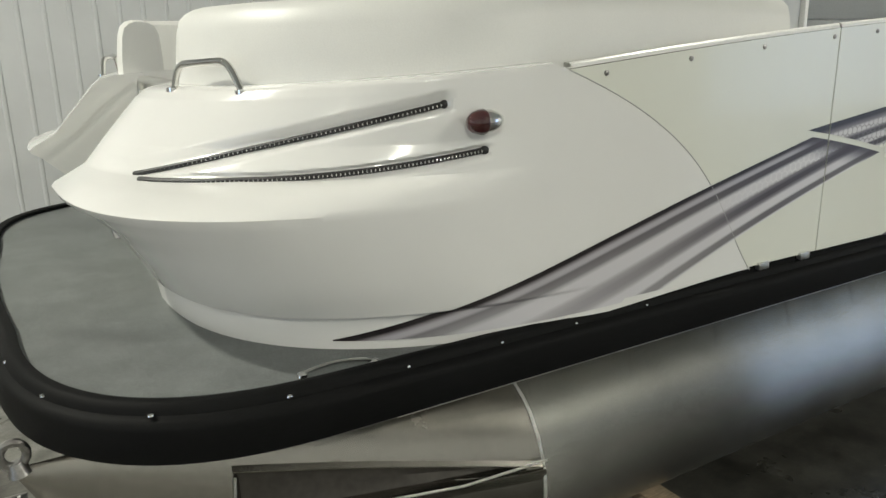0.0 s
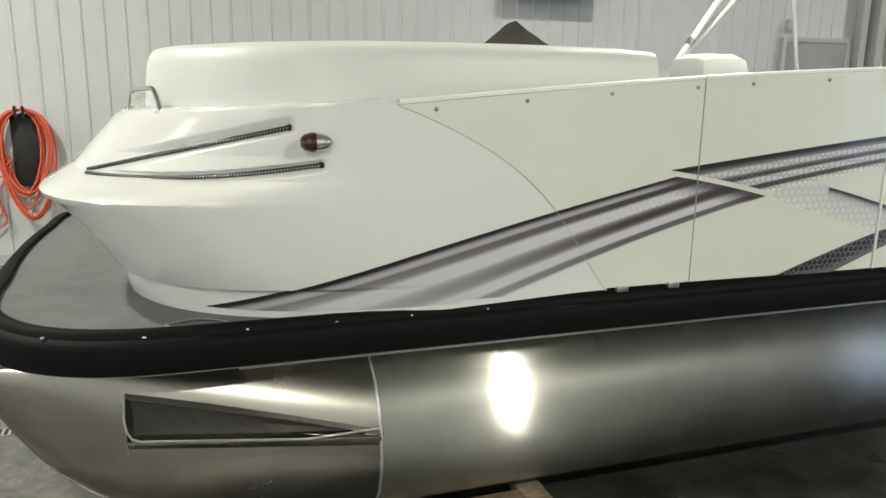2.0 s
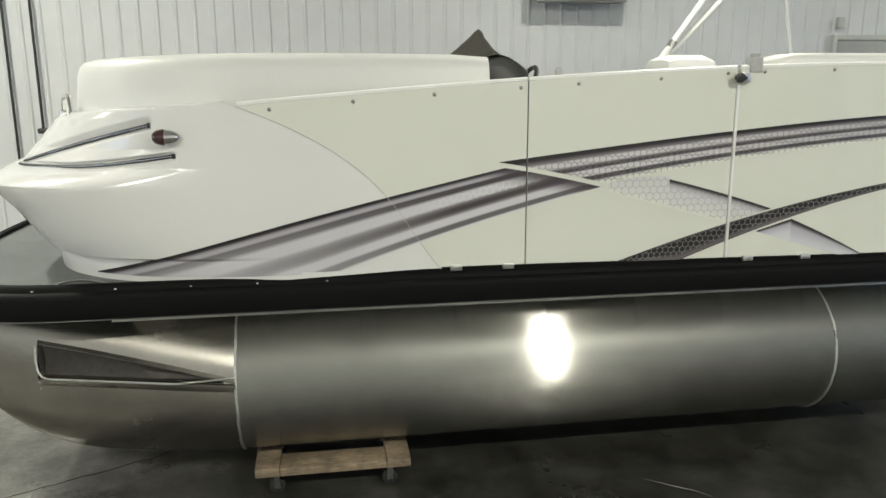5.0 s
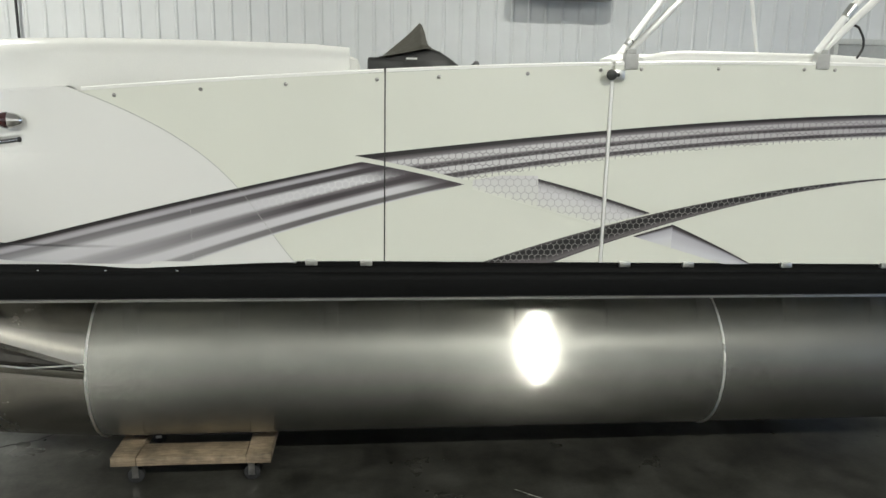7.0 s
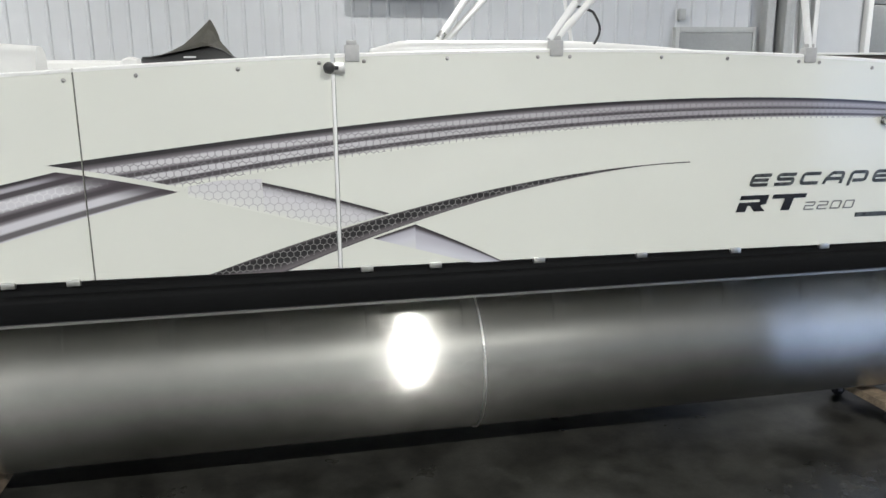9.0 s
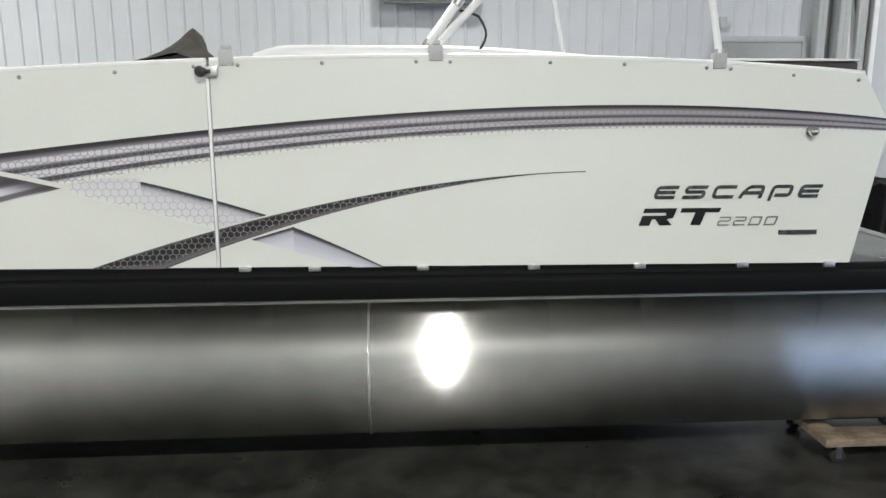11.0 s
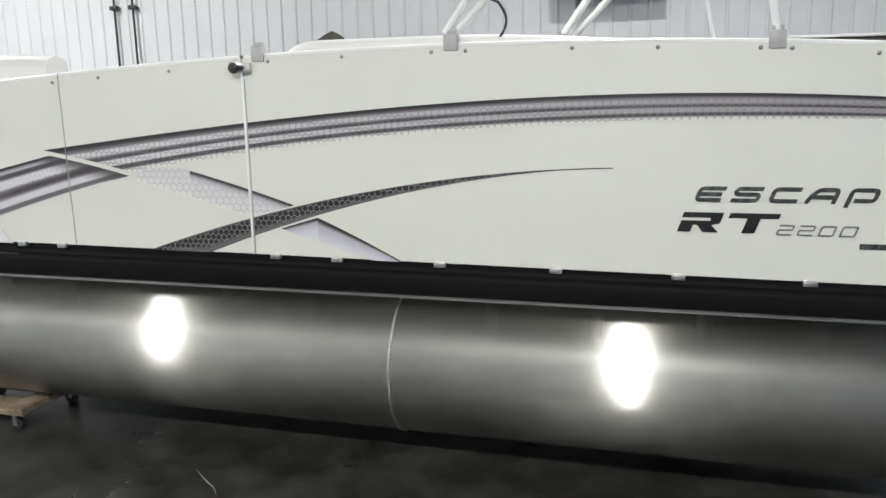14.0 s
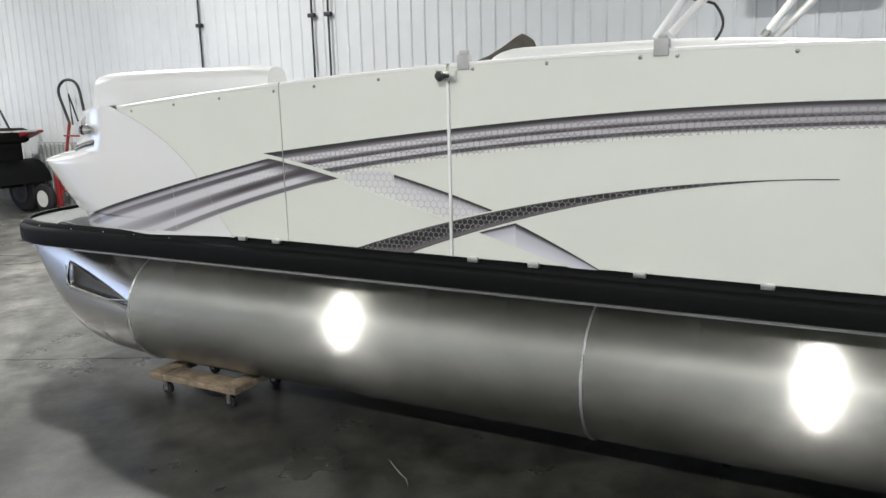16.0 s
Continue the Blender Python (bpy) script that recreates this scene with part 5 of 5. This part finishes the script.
bag = thing("rubbish_bag", "knotted shiny black rubbish bag beside the bin", "bag", at=(7.62, 3.05, 0))
bm = bmesh.new()
bmesh.ops.create_icosphere(bm, subdivisions=3, radius=1.0)
rnd = random.Random(12)
for v in bm.verts:
    k = 1 + 0.07 * math.sin(7 * v.co.x + 3 * v.co.z) + 0.05 * math.sin(11 * v.co.y) + rnd.uniform(-0.03, 0.03)
    v.co = Vector((v.co.x * 0.13 * k, v.co.y * 0.13 * k, max(-0.32, v.co.z * 0.33 * k) + 0.32))
part("sack", bm, M_BAG, bag)
plank = thing("leaning_board", "long white board leaning against the wall", "board", at=(9.13, Y1 - 0.20, 0))
bm = boxed(-0.075, 0.075, -0.012, 0.012, 0.0, 2.9, bevel=0.004)
bm.transform(Matrix.Rotation(radians(-9.5), 4, "Y") @ Matrix.Rotation(radians(-2.5), 4, "X"))
part("board", bm, M_WHITE_ALU, plank)
odoor = thing("door_2", "smooth white door leaf beside a dark overhead door", "overhead door", kind="structure", at=(9.0, Y1 - 0.05, 0))
part("door_leaf", boxed(0.06, 0.66, -0.03, 0.02, 0.01, 3.66, bevel=0.01), M_WALL, odoor)
part("door_jamb", boxed(0.0, 0.058, -0.06, 0.025, 0.0, 3.7, bevel=0.004), M_WHITE_ALU, odoor)
part("door_jamb", boxed(0.662, 0.73, -0.10, 0.025, 0.0, 3.7, bevel=0.004), M_WHITE_ALU, odoor)
for k in range(6):
    part("door_section", boxed(0.732, 4.2, -0.03, 0.02, 0.01 + 0.61 * k, 0.612 + 0.61 * k, bevel=0.008), M_DOOR, odoor)
for x, w, d in ((-0.62, 0.045, 0.10), (-0.42, 0.06, 0.15), (-0.20, 0.045, 0.12)):
    bm = boxed(x, x + w, -d, 0.02, 0.0, 4.2, bevel=0.004)
    box(bm, x + w, x + w + 0.05, -d, -d + 0.006, 0.0, 4.2)
    part("door_track", bm, M_FRAME, odoor, "grey steel door track")

sw = thing("wall_switch", "small grey switch box on the white wall", "switch", at=(7.40, Y1 - 0.03, 2.26))
part("box", boxed(-0.035, 0.035, -0.05, 0.01, 0, 0.12, bevel=0.005), M_FRAME, sw)

# drain, floor cracks
def drain():
    ob = thing("floor_drain", "slotted black iron trench drain in the floor", "drain", at=(-1.6, 1.52, 0))
    for y in (0.0, 0.085):
        part("edge", boxed(0, 1.6, y, y + 0.014, 0.0, 0.006), M_STEEL, ob)
    part("channel", boxed(0, 1.6, 0.0145, 0.0845, 0.0005, 0.002), M_BLACK, ob)
    for k in range(52):
        part("bar", boxed(0.01 + 0.0305 * k, 0.022 + 0.0305 * k, 0.0145, 0.0845, 0.002, 0.006), M_BRACKET, ob)
    return ob


drain()


def crack(pts, seed, width=0.004):
    rnd = random.Random(seed)
    bm = bmesh.new()
    rows = []
    path = [Vector((*p, 0)) for p in pts]
    fine = []
    for a, b in zip(path, path[1:]):
        n = max(2, int((b - a).length / 0.05))
        for k in range(n):
            fine.append(a.lerp(b, k / n) + Vector((rnd.uniform(-1, 1), rnd.uniform(-1, 1), 0)) * 0.008)
    for i, p in enumerate(fine):
        d = (fine[min(i + 1, len(fine) - 1)] - fine[max(0, i - 1)]).normalized()
        w = width * rnd.uniform(0.5, 1.2) * min(1, 4 * min(i, len(fine) - 1 - i) / len(fine) + 0.15)
        side = Vector((-d.y, d.x, 0)) * w
        rows.append([bm.verts.new(p + side + Vector((0, 0, 0.0012))), bm.verts.new(p + Vector((0, 0, 0.0022))), bm.verts.new(p - side + Vector((0, 0, 0.0012)))])
    grid_faces(bm, rows)
    return bm


M_SCRATCH = mat("pale_scuff", (0.30, 0.295, 0.27), 0.6, grain=60, vary=0.2)
M_CRACK = mat("dark_joint", (0.030, 0.028, 0.025), 0.8, grain=60, vary=0.2)
for pts, seed, w, m, nm in (([(2.93, -0.065), (3.04, -0.15), (3.19, -0.27)], 1, 0.004, M_SCRATCH, "floor_scratch"), ([(-5.2, 0.6), (-3.9, 1.3), (-2.9, 2.1), (-2.6, 2.9), (-2.9, 3.9)], 2, 0.012, M_CRACK, "floor_crack"), ([(-6.0, 1.9), (-4.2, 2.1), (-2.8, 2.5), (-1.2, 2.4)], 3, 0.01, M_CRACK, "floor_crack"), ([(-1.5, -0.6), (-0.4, -0.1), (0.8, 0.5), (1.2, 0.9)], 5, 0.006, M_CRACK, "floor_crack")):
    ob = part(nm, crack(pts, seed, w), m, floor)


# far bow end: red hand truck and black quad bike by the north wall
def wheel(parent, x, y, z, r, w, rim=M_WHITE_ALU):
    t = part("wheel", lathe(bmesh.new(), [(-w, r * 0.62), (-w, r * 0.86), (-w * 0.7, r * 0.97), (0, r), (w * 0.7, r * 0.97), (w, r * 0.86), (w, r * 0.62)], (x, y, z), "Y", 28), M_TYRE, parent, "black pneumatic tyre")
    part("rim", lathe(bmesh.new(), [(-w * 1.12, 0.02), (-w * 1.12, r * 0.2), (-w * 1.03, r * 0.3), (-w * 1.03, r * 0.5), (-w * 1.10, r * 0.56), (w * 1.1, r * 0.56), (w * 1.03, r * 0.3)], (x, y, z), "Y", 24), rim, t)
    return t


def hand_truck():
    ob = thing("hand_truck", "red steel hand truck with a looped handle", "hand truck", at=(-6.0, 4.75, 0))
    part("frame", pipe(bmesh.new(), [(-0.02, 0, 0.05), (0.36, 0.05, 1.38)], 0.022, 10), M_REDPAINT, ob)
    part("frame", pipe(bmesh.new(), [(0.34, 0, 0.05), (0.74, 0.05, 1.42)], 0.022, 10), M_REDPAINT, ob)
    loop = rounded([(0.36, 0.05, 1.38), (0.10, 0.09, 1.88), (0.30, 0.1, 2.03), (0.58, 0.1, 1.97), (0.74, 0.05, 1.42)], 0.16)
    part("handle", pipe(bmesh.new(), loop, 0.021, 10), M_BLACK, ob, "black looped handle")
    for k in range(4):
        z = 0.35 + 0.28 * k
        part("rung", pipe(bmesh.new(), [(0.02 + 0.08 * k, 0.01, z), (0.36 + 0.10 * k, 0.01, z)], 0.014, 8), M_REDPAINT, ob)
    part("brace", pipe(bmesh.new(), [(0.42, 0.06, 1.35), (0.36, 0.09, 1.80), (0.52, 0.08, 1.40)], 0.014, 8), M_BLACK, ob)
    part("plate", boxed(-0.15, 0.45, -0.30, 0.0, 0.02, 0.035), M_REDPAINT, ob)
    part("post", boxed(-0.04, 0.05, -0.03, 0.02, 0.03, 0.78, bevel=0.01), M_REDPAINT, ob)
    wheel(ob, -0.28, -0.05, 0.23, 0.23, 0.05)
    part("axle", cyl(bmesh.new(), (-0.28, -0.1, 0.23), (-0.28, 0.3, 0.23), 0.02, seg=10), M_STEEL, ob)
    part("stay", pipe(bmesh.new(), [(-0.28, 0, 0.23), (0.0, 0, 0.3)], 0.02, 8), M_REDPAINT, ob)
    return ob


def quad_bike():
    ob = thing("quad_bike", "black quad bike with a red front fender", "quad bike", at=(-7.52, 4.35, 0))
    body = box(bmesh.new(), -0.8, 0.80, -0.40, 0.40, 0.40, 1.16, bevel=0.08)
    box(body, 0.1, 0.86, -0.36, 0.50, 1.08, 1.31, bevel=0.07)
    part("body", body, M_RUBBER, ob)
    for x in (-0.62, 0.72):
        for y in (-0.42, 0.42):
            wheel(ob, x, y, 0.34, 0.34, 0.12, M_DARK)
    bm = bmesh.new()
    rows = []
    for k in range(9):
        a = math.pi * (0.06 + 0.88 * k / 8)
        rows.append([bm.verts.new((0.72 + 0.43 * math.cos(a), y, 0.40 + 0.43 * math.sin(a))) for y in (-0.58, -0.3, 0.3, 0.58)])
    grid_faces(bm, rows)
    part("fender", bm, M_RUBBER, ob)
    bm = boxed(0.80, 1.14, 0.30, 0.54, 1.15, 1.27, bevel=0.03)
    for v in bm.verts:
        if v.co.x > 0.9:
            v.co.z = 1.255 + (v.co.z - 1.2) * 0.35
    part("fender_trim", bm, M_REDPAINT, ob, "dark red front fender")
    part("seat", boxed(-0.75, 0.2, -0.19, 0.19, 1.05, 1.20, bevel=0.06), M_DARK, ob)
    part("tank", boxed(0.1, 0.62, -0.17, 0.17, 1.05, 1.30, bevel=0.07), M_DARK, ob)
    part("handlebar", pipe(bmesh.new(), rounded([(0.22, -0.42, 1.36), (0.34, -0.2, 1.34), (0.46, 0, 1.18), (0.34, 0.2, 1.34), (0.22, 0.42, 1.36)], 0.08), 0.015, 8), M_BLACK, ob)
    part("rack", pipe(bmesh.new(), [(0.55, -0.4, 1.24), (1.15, -0.4, 1.27), (1.15, 0.4, 1.27), (0.55, 0.4, 1.24)], 0.016, 8, closed=True), M_CHROME, ob)
    part("roll_bar", pipe(bmesh.new(), [(0.55, -0.4, 1.2), (0.28, -0.38, 1.68), (0.28, 0.38, 1.68), (0.55, 0.4, 1.2)], 0.02, 8), M_BLACK, ob)
    return ob


def ribbed_panel():
    ob = thing("ribbed_panel", "grey ribbed plastic panel leaning on the white wall", "panel", at=(-6.9, Y1 - 0.12, 0))
    part("sheet", boxed(0, 1.2, 0.03, 0.05, 0.0, 1.07, bevel=0.004), M_DOOR, ob)
    for k in range(11):
        part("rib", boxed(0.02 + 0.108 * k, 0.075 + 0.108 * k, 0.0, 0.031, 0.02, 1.05, bevel=0.012), M_FRAME, ob)
    return ob


hand_truck()
quad_bike()
ribbed_panel()
